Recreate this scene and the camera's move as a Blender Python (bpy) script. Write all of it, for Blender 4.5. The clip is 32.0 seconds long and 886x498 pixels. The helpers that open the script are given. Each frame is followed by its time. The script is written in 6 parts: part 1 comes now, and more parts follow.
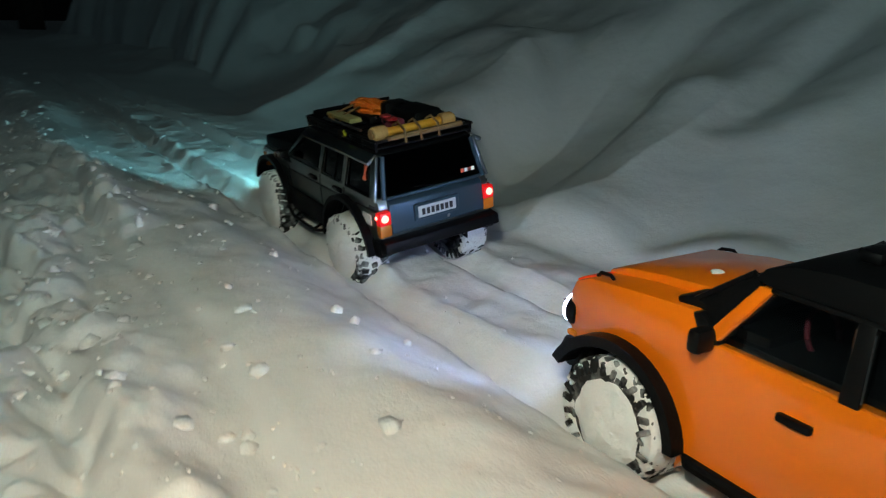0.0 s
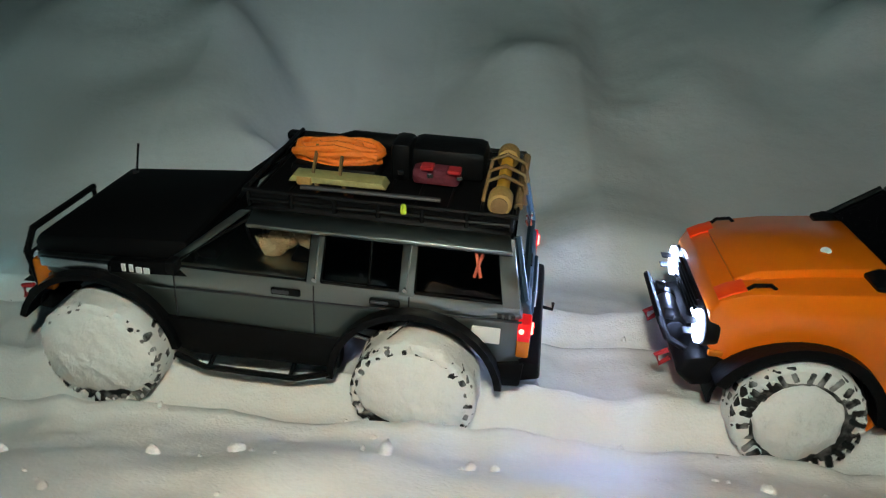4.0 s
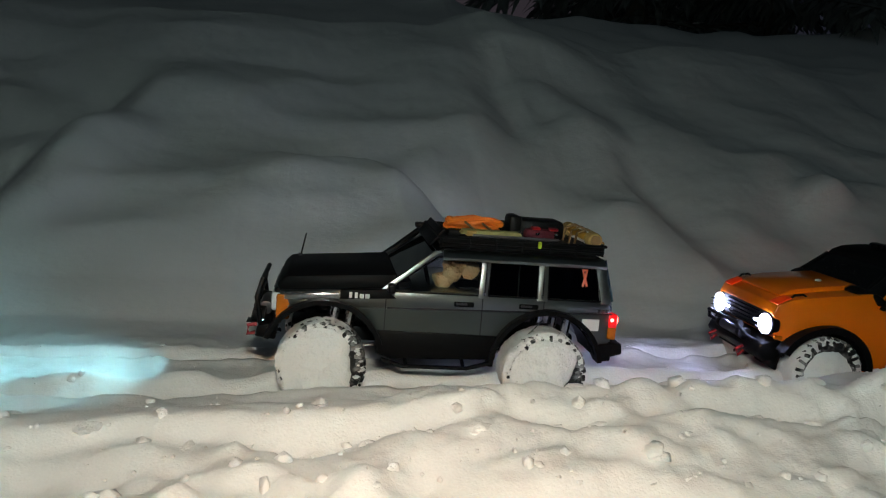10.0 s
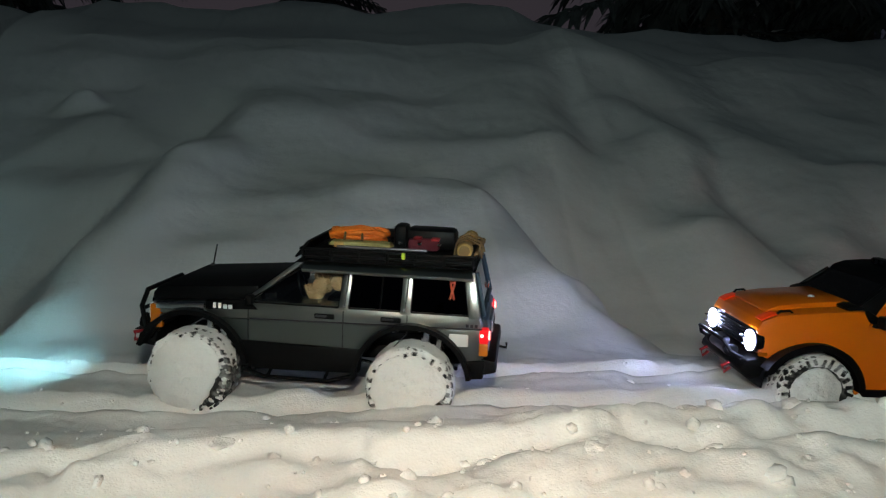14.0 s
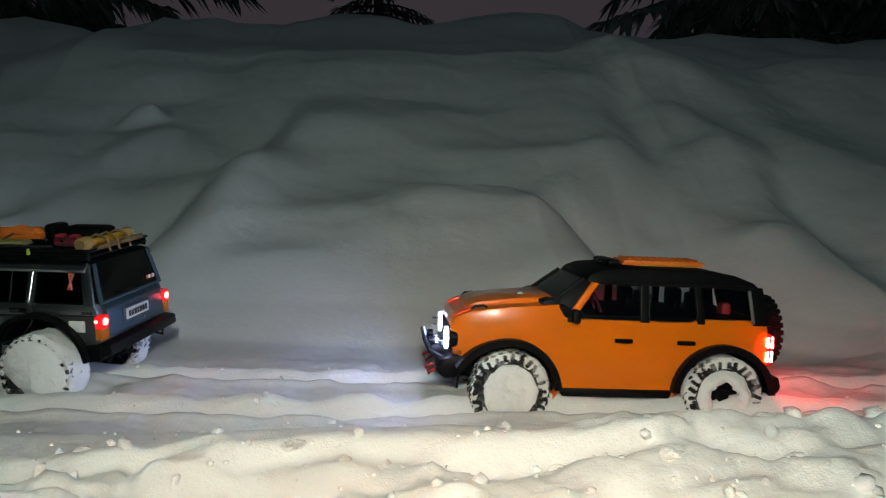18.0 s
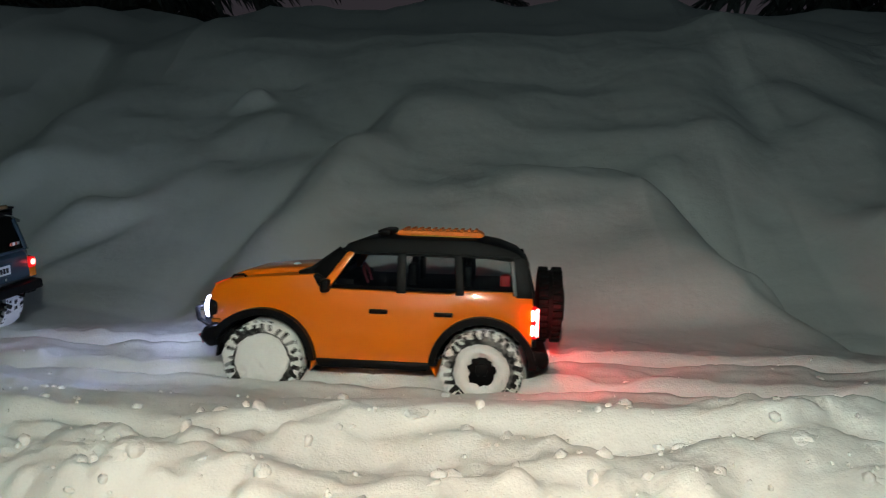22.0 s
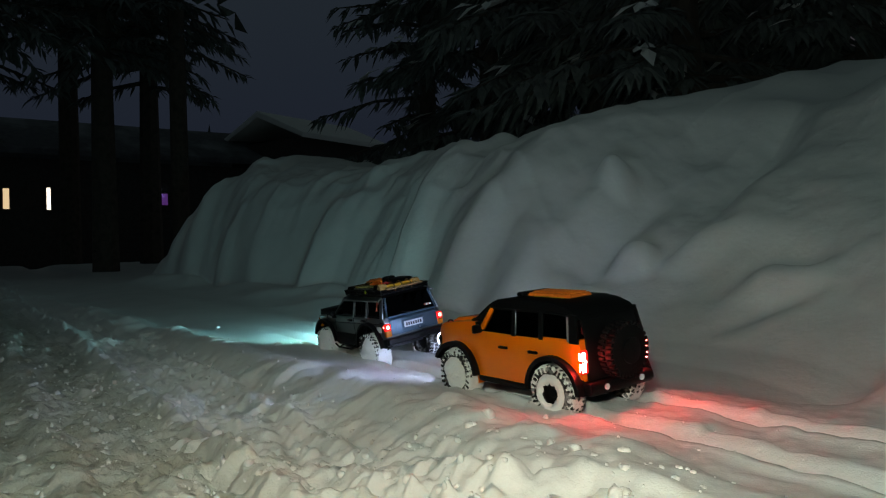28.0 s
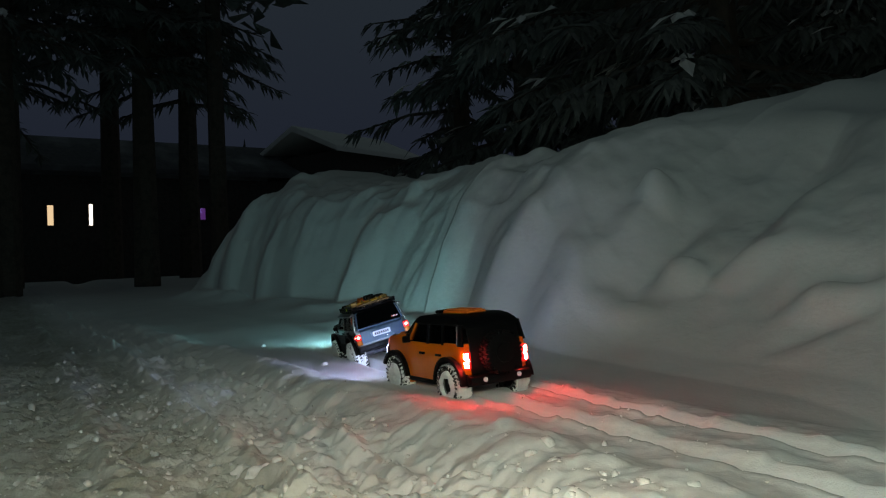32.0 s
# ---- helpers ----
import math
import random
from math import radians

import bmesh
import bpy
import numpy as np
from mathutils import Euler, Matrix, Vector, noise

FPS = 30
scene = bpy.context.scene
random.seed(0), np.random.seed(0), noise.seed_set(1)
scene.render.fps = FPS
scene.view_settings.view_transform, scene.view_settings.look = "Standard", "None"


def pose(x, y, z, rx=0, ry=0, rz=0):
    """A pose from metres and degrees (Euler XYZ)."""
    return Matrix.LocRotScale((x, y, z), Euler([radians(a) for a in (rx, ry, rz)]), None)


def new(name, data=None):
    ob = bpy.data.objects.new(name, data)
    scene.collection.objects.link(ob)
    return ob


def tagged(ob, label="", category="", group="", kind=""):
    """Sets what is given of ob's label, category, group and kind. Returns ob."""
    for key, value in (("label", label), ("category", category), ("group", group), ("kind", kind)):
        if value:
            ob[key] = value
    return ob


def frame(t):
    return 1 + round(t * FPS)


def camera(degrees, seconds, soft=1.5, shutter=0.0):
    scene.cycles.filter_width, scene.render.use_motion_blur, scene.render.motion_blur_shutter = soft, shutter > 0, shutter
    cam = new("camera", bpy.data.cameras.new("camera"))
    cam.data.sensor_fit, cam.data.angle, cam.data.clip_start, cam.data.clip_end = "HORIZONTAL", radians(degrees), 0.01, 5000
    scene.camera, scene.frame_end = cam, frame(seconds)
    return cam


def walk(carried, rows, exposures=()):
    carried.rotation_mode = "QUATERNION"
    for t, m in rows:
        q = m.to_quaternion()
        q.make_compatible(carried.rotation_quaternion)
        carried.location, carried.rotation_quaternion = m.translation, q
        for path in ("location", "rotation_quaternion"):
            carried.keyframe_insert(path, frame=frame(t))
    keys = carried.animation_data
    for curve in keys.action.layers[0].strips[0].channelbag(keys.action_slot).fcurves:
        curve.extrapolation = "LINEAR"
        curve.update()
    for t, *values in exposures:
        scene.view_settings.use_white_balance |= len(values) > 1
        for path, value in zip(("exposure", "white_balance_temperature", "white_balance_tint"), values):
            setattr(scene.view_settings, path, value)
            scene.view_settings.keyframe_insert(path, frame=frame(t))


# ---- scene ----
cam = camera(61.95, 32.0, soft=1.2, shutter=0.4)
CAM = (
    (0.0, 2.133, 0.456, 0.380, 73.11, -1.51, 54.39),
    (0.5, 1.987, 0.453, 0.378, 73.53, -0.20, 48.17),
    (1.0, 1.882, 0.468, 0.365, 74.57, 0.62, 45.41),
    (1.5, 1.762, 0.457, 0.370, 72.09, 1.37, 35.50),
    (2.0, 1.620, 0.425, 0.377, 72.06, 0.77, 30.93),
    (2.5, 1.438, 0.393, 0.390, 68.74, 0.79, 25.82),
    (3.0, 1.265, 0.371, 0.400, 67.54, 0.55, 22.38),
    (3.5, 1.129, 0.384, 0.409, 69.31, -0.37, 13.77),
    (4.0, 0.974, 0.383, 0.422, 69.19, -1.10, 3.84),
    (4.5, 0.840, 0.331, 0.395, 74.19, -1.53, -3.58),
    (6.5, 0.259, 0.058, 0.301, 84.25, -2.04, -21.83),
    (7.0, 0.210, 0.046, 0.285, 83.80, -2.28, -21.88),
    (7.5, 0.185, 0.035, 0.283, 83.45, -1.70, -19.61),
    (8.0, 0.172, 0.040, 0.289, 83.56, -1.58, -18.15),
    (8.5, 0.147, 0.037, 0.295, 83.77, -2.49, -17.47),
    (9.0, 0.127, 0.031, 0.292, 84.36, -2.35, -15.37),
    (9.5, 0.113, 0.026, 0.298, 84.64, -2.24, -13.81),
    (10.0, 0.099, 0.018, 0.304, 85.25, -1.99, -12.37),
    (10.5, 0.091, 0.013, 0.307, 85.58, -1.97, -11.53),
    (11.0, 0.098, 0.011, 0.308, 85.78, -1.95, -11.03),
    (11.5, 0.097, 0.012, 0.303, 85.82, -1.91, -11.14),
    (12.0, 0.092, 0.010, 0.304, 85.83, -1.72, -11.28),
    (12.5, 0.083, 0.010, 0.309, 85.77, -1.97, -11.43),
    (13.0, 0.074, 0.006, 0.310, 85.88, -1.61, -10.54),
    (13.5, 0.062, 0.004, 0.313, 86.05, -1.26, -8.69),
    (15.5, 0.040, 0.019, 0.304, 87.13, -0.68, -5.04),
    (16.0, 0.040, 0.017, 0.305, 87.10, -0.69, -4.94),
    (16.5, 0.040, 0.016, 0.306, 87.22, -0.68, -4.93),
    (17.0, 0.039, 0.013, 0.306, 87.21, -0.62, -4.51),
    (17.5, 0.032, 0.009, 0.306, 87.18, -0.60, -4.01),
    (18.0, 0.031, 0.010, 0.304, 87.09, -0.61, -3.46),
    (18.5, 0.024, 0.008, 0.299, 86.78, -0.69, -2.68),
    (19.0, 0.016, 0.005, 0.297, 86.54, -0.71, -1.33),
    (19.5, 0.010, 0.000, 0.304, 86.63, -0.67, 0.18),
    (20.0, 0.006, 0.002, 0.301, 86.61, -0.56, 0.90),
    (20.5, 0.004, 0.000, 0.298, 86.47, -0.61, 1.70),
    (21.0, 0.000, -0.001, 0.294, 86.33, -0.77, 2.54),
    (21.5, -0.003, -0.003, 0.284, 86.21, -1.06, 3.14),
    (22.0, -0.002, 0.000, 0.294, 85.86, -0.97, 3.54),
    (22.5, -0.006, -0.003, 0.302, 86.13, -1.22, 3.80),
    (23.0, -0.013, -0.013, 0.312, 87.03, -1.33, 5.49),
    (23.5, -0.017, -0.002, 0.317, 88.52, -0.77, 10.00),
    (24.0, -0.010, 0.025, 0.325, 89.51, 0.55, 17.69),
    (24.5, -0.005, 0.049, 0.319, 89.75, 0.83, 29.60),
    (25.0, 0.020, 0.084, 0.345, 89.61, 1.06, 38.98),
    (25.5, 0.045, 0.101, 0.349, 90.23, 1.20, 44.95),
    (26.0, 0.086, 0.105, 0.349, 90.67, 0.93, 48.82),
    (26.5, 0.096, 0.098, 0.343, 90.22, 0.93, 51.76),
    (28.5, 0.067, 0.035, 0.348, 90.10, 1.42, 55.64),
    (29.0, 0.052, 0.031, 0.354, 90.05, 1.49, 56.24),
    (29.5, 0.057, 0.021, 0.356, 90.34, 1.53, 56.74),
    (30.0, 0.053, 0.017, 0.362, 90.57, 1.52, 57.13),
    (30.5, 0.053, 0.013, 0.367, 90.80, 1.56, 57.42),
    (31.0, 0.055, 0.009, 0.373, 90.90, 1.55, 57.52),
    (31.5, 0.061, 0.006, 0.375, 91.06, 1.60, 57.64),
    (32.0, 0.064, 0.007, 0.378, 90.95, 1.89, 57.72),
)

walk(cam, [(r[0], pose(*r[1:])) for r in CAM], exposures=[(0.0, -0.55, 6400, 7), (1.0, -0.15, 6350, 5), (2.0, -0.6, 6350, 5), (3.0, -0.72, 6200, 6), (4.5, -0.5, 6300, 6), (8.0, -0.75, 6800, 22), (10.0, -0.25, 6900, 22), (13.0, -0.2, 6800, 22), (16.0, 0.10, 6900, 18), (18.0, 0.10, 6900, 18), (20.0, 0.02, 6900, 18), (22.0, -0.2, 6800, 17), (23.0, 0.15, 6650, 8), (24.0, 0.38, 6350, 4), (25.5, 0.45, 6450, 0), (29.0, 0.58, 7100, 13), (32.0, 0.66, 7100, 13)])

# ---- night sky: a dim blue dome, paler overhead where low cloud holds the glow of the snow ----
world = bpy.data.worlds.new("night")
scene.world = world
world.use_nodes = True
wn, wl = world.node_tree.nodes, world.node_tree.links
wn.clear()
w_out = wn.new("ShaderNodeOutputWorld")
w_bg = wn.new("ShaderNodeBackground")
w_co = wn.new("ShaderNodeTexCoord")
w_sep = wn.new("ShaderNodeSeparateXYZ")
w_ramp = wn.new("ShaderNodeValToRGB")
w_ramp.color_ramp.elements[0].color = (0.0060, 0.0078, 0.0170, 1)
w_ramp.color_ramp.elements[1].color = (0.0140, 0.0215, 0.0225, 1)
w_ramp.color_ramp.elements[1].position = 0.8
w_bg.inputs["Strength"].default_value = 1.0
wl.new(w_co.outputs["Generated"], w_sep.inputs[0])
wl.new(w_sep.outputs["Z"], w_ramp.inputs["Fac"])
w_glow = wn.new("ShaderNodeMapRange")          # a faint mauve glow over the woods behind the bank
w_glow.interpolation_type = "SMOOTHSTEP"
w_glow.inputs["From Min"].default_value, w_glow.inputs["From Max"].default_value = 0.70, 0.99
w_add = wn.new("ShaderNodeMixRGB")
w_add.blend_type = "ADD"
w_add.inputs["Color2"].default_value = (0.022, 0.016, 0.014, 1)
wl.new(w_sep.outputs["Y"], w_glow.inputs["Value"])
wl.new(w_glow.outputs[0], w_add.inputs["Fac"])
wl.new(w_ramp.outputs["Color"], w_add.inputs["Color1"])
wl.new(w_add.outputs["Color"], w_bg.inputs["Color"])
wl.new(w_bg.outputs[0], w_out.inputs["Surface"])

FLOOD_POWER = 13000.0        # the carried torch: a cool flood, and an added warm spot below it
WARM_FILL_POWER = 10300.0
HEAD_POWER = 70.0          # headlamps of the orange truck
BEAM_POWER = 9500.0
DRIVE_POWER = 5600.0         # headlamps of the grey truck
TAIL_POWER = 175.0


# ---- materials ----
def material(name, base, rough=0.5, metal=0.0, grain=0.0, scale=60.0, bump=0.0, second=None, stain=0.0, stain_scale=9.0,
             emit=None, power=0.0, coat=0.0, spread=0.0, spec=0.3):
    """A procedural surface: base colour varied at two scales, with fine relief."""
    m = bpy.data.materials.new(name)
    m.use_nodes = True
    n, l = m.node_tree.nodes, m.node_tree.links
    b = n["Principled BSDF"]
    b.inputs["Roughness"].default_value = rough
    b.inputs["Metallic"].default_value = metal
    b.inputs["Specular IOR Level"].default_value = spec
    b.inputs["Coat Weight"].default_value = coat
    b.inputs["Coat Roughness"].default_value = 0.06
    co = n.new("ShaderNodeTexCoord")
    fine = n.new("ShaderNodeTexNoise")
    fine.inputs["Scale"].default_value = scale
    fine.inputs["Detail"].default_value = 5
    l.new(co.outputs["Object"], fine.inputs["Vector"])
    wide = n.new("ShaderNodeTexNoise")
    wide.inputs["Scale"].default_value = stain_scale
    wide.inputs["Detail"].default_value = 3
    l.new(co.outputs["Object"], wide.inputs["Vector"])
    a = n.new("ShaderNodeMixRGB")
    a.inputs["Color1"].default_value = (*[c * (1 - grain) for c in base], 1)
    a.inputs["Color2"].default_value = (*[min(1, c * (1 + grain)) for c in base], 1)
    l.new(fine.outputs["Fac"], a.inputs["Fac"])
    last = a.outputs["Color"]
    if stain:
        r = n.new("ShaderNodeMapRange")
        r.inputs["From Min"].default_value, r.inputs["From Max"].default_value = 0.45, 0.7
        r.inputs["To Max"].default_value = stain
        l.new(wide.outputs["Fac"], r.inputs["Value"])
        c = n.new("ShaderNodeMixRGB")
        c.inputs["Color2"].default_value = (*(second or base), 1)
        l.new(r.outputs[0], c.inputs["Fac"])
        l.new(last, c.inputs["Color1"])
        last = c.outputs["Color"]
    if spread:
        info = n.new("ShaderNodeNewGeometry")
        h = n.new("ShaderNodeHueSaturation")
        v = n.new("ShaderNodeMapRange")
        v.inputs["To Min"].default_value, v.inputs["To Max"].default_value = 1 - spread, 1 + spread
        l.new(info.outputs["Random Per Island"], v.inputs["Value"])
        l.new(v.outputs[0], h.inputs["Value"])
        l.new(last, h.inputs["Color"])
        last = h.outputs["Color"]
    l.new(last, b.inputs["Base Color"])
    if bump:
        k = n.new("ShaderNodeBump")
        k.inputs["Strength"].default_value = bump
        k.inputs["Distance"].default_value = 0.004
        l.new(fine.outputs["Fac"], k.inputs["Height"])
        l.new(k.outputs[0], b.inputs["Normal"])
    if emit:
        b.inputs["Emission Color"].default_value = (*emit, 1)
        b.inputs["Emission Strength"].default_value = power
    return m


def snow_material(name, base, second, coarse=35.0, fine=420.0, relief=0.22):
    """Snow: soft, granular, slightly translucent-looking white with dirt."""
    m = material(name, base, rough=0.75, grain=0.06, scale=fine, second=second, stain=0.5, stain_scale=3.5)
    n, l = m.node_tree.nodes, m.node_tree.links
    b = n["Principled BSDF"]
    b.inputs["Specular IOR Level"].default_value = 0.25
    co = n.new("ShaderNodeTexCoord")
    one = n.new("ShaderNodeTexNoise")
    one.inputs["Scale"].default_value = coarse
    one.inputs["Detail"].default_value = 6
    one.inputs["Roughness"].default_value = 0.6
    two = n.new("ShaderNodeTexNoise")
    two.inputs["Scale"].default_value = fine
    two.inputs["Detail"].default_value = 2
    k1 = n.new("ShaderNodeBump")
    k1.inputs["Strength"].default_value, k1.inputs["Distance"].default_value = relief, 0.012
    k2 = n.new("ShaderNodeBump")
    k2.inputs["Strength"].default_value, k2.inputs["Distance"].default_value = 0.28, 0.0015
    l.new(co.outputs["Object"], one.inputs["Vector"])
    l.new(co.outputs["Object"], two.inputs["Vector"])
    l.new(one.outputs["Fac"], k1.inputs["Height"])
    l.new(two.outputs["Fac"], k2.inputs["Height"])
    l.new(k1.outputs[0], k2.inputs["Normal"])
    l.new(k2.outputs[0], b.inputs["Normal"])
    return m


def glass_material(name, tint, rough=0.02):
    m = bpy.data.materials.new(name)
    m.use_nodes = True
    n, l = m.node_tree.nodes, m.node_tree.links
    n.clear()
    out = n.new("ShaderNodeOutputMaterial")
    t = n.new("ShaderNodeBsdfTransparent")
    t.inputs["Color"].default_value = (*tint, 1)
    g = n.new("ShaderNodeBsdfGlossy")
    g.inputs["Roughness"].default_value = rough
    f = n.new("ShaderNodeFresnel")
    f.inputs["IOR"].default_value = 1.5
    x = n.new("ShaderNodeMixShader")
    l.new(f.outputs[0], x.inputs[0])
    l.new(t.outputs[0], x.inputs[1])
    l.new(g.outputs[0], x.inputs[2])
    l.new(x.outputs[0], out.inputs["Surface"])
    return m


SNOW = snow_material("snow", (0.80, 0.80, 0.78), (0.70, 0.71, 0.69))


def road_tint(m):
    """Tints the snow grey-olive in mottles towards -x, on the road side of the berm."""
    n, l = m.node_tree.nodes, m.node_tree.links
    b = n["Principled BSDF"]
    clean = b.inputs["Base Color"].links[0].from_socket
    co = n.new("ShaderNodeTexCoord")
    xyz = n.new("ShaderNodeSeparateXYZ")
    l.new(co.outputs["Object"], xyz.inputs[0])
    last = None
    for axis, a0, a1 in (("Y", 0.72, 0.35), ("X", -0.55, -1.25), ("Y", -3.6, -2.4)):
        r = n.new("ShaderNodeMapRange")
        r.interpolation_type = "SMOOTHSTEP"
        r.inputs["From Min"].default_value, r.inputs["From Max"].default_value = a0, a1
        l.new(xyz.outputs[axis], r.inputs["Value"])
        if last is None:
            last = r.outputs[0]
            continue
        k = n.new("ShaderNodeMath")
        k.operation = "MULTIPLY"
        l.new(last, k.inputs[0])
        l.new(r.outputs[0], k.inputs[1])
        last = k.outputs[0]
    mottle = n.new("ShaderNodeTexNoise")
    mottle.inputs["Scale"].default_value = 7.0
    mottle.inputs["Detail"].default_value = 7
    mottle.inputs["Roughness"].default_value = 0.7
    l.new(co.outputs["Object"], mottle.inputs["Vector"])
    r = n.new("ShaderNodeMapRange")
    r.inputs["From Min"].default_value, r.inputs["From Max"].default_value = 0.35, 0.65
    r.inputs["To Min"].default_value, r.inputs["To Max"].default_value = 0.35, 1.0
    l.new(mottle.outputs["Fac"], r.inputs["Value"])
    k = n.new("ShaderNodeMath")
    k.operation = "MULTIPLY"
    l.new(last, k.inputs[0])
    l.new(r.outputs[0], k.inputs[1])
    rough = n.new("ShaderNodeMapRange")
    rough.inputs["To Min"].default_value, rough.inputs["To Max"].default_value = 0.2, 1.0
    l.new(last, rough.inputs["Value"])
    grain = b.inputs["Normal"].links[0].from_node
    lumps = grain.inputs["Normal"].links[0].from_node
    l.new(rough.outputs[0], lumps.inputs["Strength"])
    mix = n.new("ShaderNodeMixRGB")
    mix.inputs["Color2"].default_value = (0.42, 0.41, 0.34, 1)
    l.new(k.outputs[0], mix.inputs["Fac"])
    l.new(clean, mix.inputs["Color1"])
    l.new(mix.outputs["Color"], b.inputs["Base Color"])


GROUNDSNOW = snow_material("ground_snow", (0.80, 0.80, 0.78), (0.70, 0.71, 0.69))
road_tint(GROUNDSNOW)
CLUMP = snow_material("clump_snow", (0.82, 0.81, 0.79), (0.72, 0.71, 0.68), coarse=60, relief=0.5)
PACKED = snow_material("packed_wheel_snow", (0.84, 0.84, 0.82), (0.76, 0.75, 0.72), coarse=90, relief=0.45)
ORANGE = material("orange_paint", (0.88, 0.178, 0.003), rough=0.30, grain=0.02, coat=0.8, scale=300, bump=0.0, second=(0.62, 0.16, 0.02), stain=0.15)
GREY = material("grey_metallic_paint", (0.140, 0.166, 0.156), rough=0.34, metal=0.9, grain=0.05, scale=700, coat=0.3, second=(0.16, 0.17, 0.18), stain=0.25)
# silver of the pillars, also the sheen painted on the grey truck's upper band
SILVER_SHEEN = material("silver_paint_and_sheen", (0.31, 0.335, 0.32), rough=0.28, metal=1.0, grain=0.04, scale=700, coat=0.3, second=(0.19, 0.21, 0.205), stain=0.25)
BLUE = material("blue_grey_paint", (0.040, 0.072, 0.098), rough=0.42, metal=0.5, grain=0.05, scale=500, coat=0.15, second=(0.06, 0.09, 0.12), stain=0.3)
BLACK = material("black_plastic", (0.004, 0.004, 0.0045), rough=0.45, spec=0.10, grain=0.3, scale=250, bump=0.1, second=(0.008, 0.008, 0.008), stain=0.4)
MATT = material("matt_black_paint", (0.0035, 0.0035, 0.004), rough=0.5, spec=0.08, grain=0.2, scale=180, second=(0.007, 0.007, 0.007), stain=0.4)
RUBBER = material("tyre_rubber", (0.014, 0.014, 0.014), rough=0.8, grain=0.3, scale=120, bump=0.3, second=(0.5, 0.5, 0.48), stain=0.55, stain_scale=55)
LUG = material("dusted_lug_rubber", (0.010, 0.010, 0.0105), rough=0.8, grain=0.3, scale=160, bump=0.3, second=(0.42, 0.42, 0.41), stain=0.85, stain_scale=60)
DARKRUBBER = material("clean_rubber", (0.004, 0.004, 0.0045), rough=0.7, spec=0.1, grain=0.3, scale=120, bump=0.3, second=(0.007, 0.007, 0.007), stain=0.3)
CHROME = material("bright_metal", (0.62, 0.63, 0.65), rough=0.22, metal=1.0, grain=0.06, scale=200, second=(0.4, 0.4, 0.4), stain=0.3)
STEEL = material("dark_steel", (0.11, 0.11, 0.12), rough=0.4, metal=0.8, grain=0.2, scale=160, second=(0.06, 0.05, 0.05), stain=0.4)
GREYTRIM = material("grey_pillar_trim", (0.14, 0.145, 0.15), rough=0.45, spec=0.2, grain=0.1, scale=200, second=(0.035, 0.035, 0.035), stain=0.3)
REDTRIM = material("red_plastic", (0.42, 0.025, 0.03), rough=0.4, grain=0.1, scale=200, second=(0.25, 0.02, 0.02), stain=0.3)
ORANGEGEAR = material("orange_gear", (0.85, 0.19, 0.02), rough=0.5, grain=0.12, scale=260, bump=0.3, second=(0.6, 0.11, 0.01), stain=0.4, stain_scale=60)
YELLOW = material("yellow_gear", (0.58, 0.29, 0.022), rough=0.55, grain=0.12, scale=220, bump=0.2, second=(0.45, 0.23, 0.04), stain=0.45, stain_scale=50)
TAN = material("tan_canvas", (0.38, 0.23, 0.075), rough=0.85, grain=0.2, scale=420, bump=0.5, second=(0.30, 0.18, 0.06), stain=0.5, stain_scale=60)
STRAP = material("brown_strap", (0.20, 0.12, 0.05), rough=0.8, grain=0.2, scale=500, bump=0.4, second=(0.11, 0.07, 0.03), stain=0.4, stain_scale=80)
OLIVE = material("olive_board", (0.28, 0.25, 0.10), rough=0.7, grain=0.2, scale=260, bump=0.3, second=(0.16, 0.14, 0.06), stain=0.5, stain_scale=60)
LIME = material("lime_plastic", (0.55, 0.68, 0.05), rough=0.45, grain=0.05, scale=260, second=(0.4, 0.5, 0.04), stain=0.3)
MAROON = material("maroon_canvas", (0.11, 0.016, 0.026), rough=0.8, grain=0.25, scale=320, bump=0.4, second=(0.10, 0.01, 0.02), stain=0.4, stain_scale=60)
FUR = material("tan_plush", (0.60, 0.40, 0.22), rough=0.95, grain=0.3, scale=330, bump=0.8, second=(0.70, 0.48, 0.28), stain=0.8, stain_scale=70)
WHITE = material("white_print", (0.78, 0.78, 0.76), rough=0.5, grain=0.03, scale=300, second=(0.6, 0.6, 0.6), stain=0.2)
PLATE = material("number_plate_white", (0.52, 0.54, 0.56), rough=0.45, grain=0.03, scale=300, second=(0.5, 0.5, 0.5), stain=0.2)
INK = material("dark_print", (0.03, 0.03, 0.035), rough=0.6, grain=0.1, scale=300, second=(0.05, 0.05, 0.05), stain=0.2)
PINK = material("faded_red_sticker", (0.60, 0.13, 0.08), rough=0.5, grain=0.1, scale=300, second=(0.45, 0.10, 0.06), stain=0.3)
AMBER = material("amber_lens", (0.55, 0.15, 0.01), rough=0.25, grain=0.1, scale=400, second=(0.4, 0.1, 0.01), stain=0.3, coat=0.4)
LENS = material("clear_lamp_lens", (0.8, 0.84, 0.88), rough=0.15, grain=0.05, scale=400, second=(0.7, 0.7, 0.75), stain=0.2, coat=0.5)
REDLENS = material("red_lens", (0.5, 0.01, 0.015), rough=0.25, grain=0.1, scale=400, second=(0.35, 0.01, 0.01), stain=0.3, coat=0.4,
                   emit=(1.0, 0.02, 0.02), power=0.6)
TAIL_B = material("tail_glow", (0.5, 0.02, 0.02), rough=0.3, emit=(1.0, 0.045, 0.04), power=TAIL_POWER)
TAIL_C = material("small_tail_glow", (0.5, 0.02, 0.02), rough=0.3, emit=(1.0, 0.05, 0.04), power=30.0)
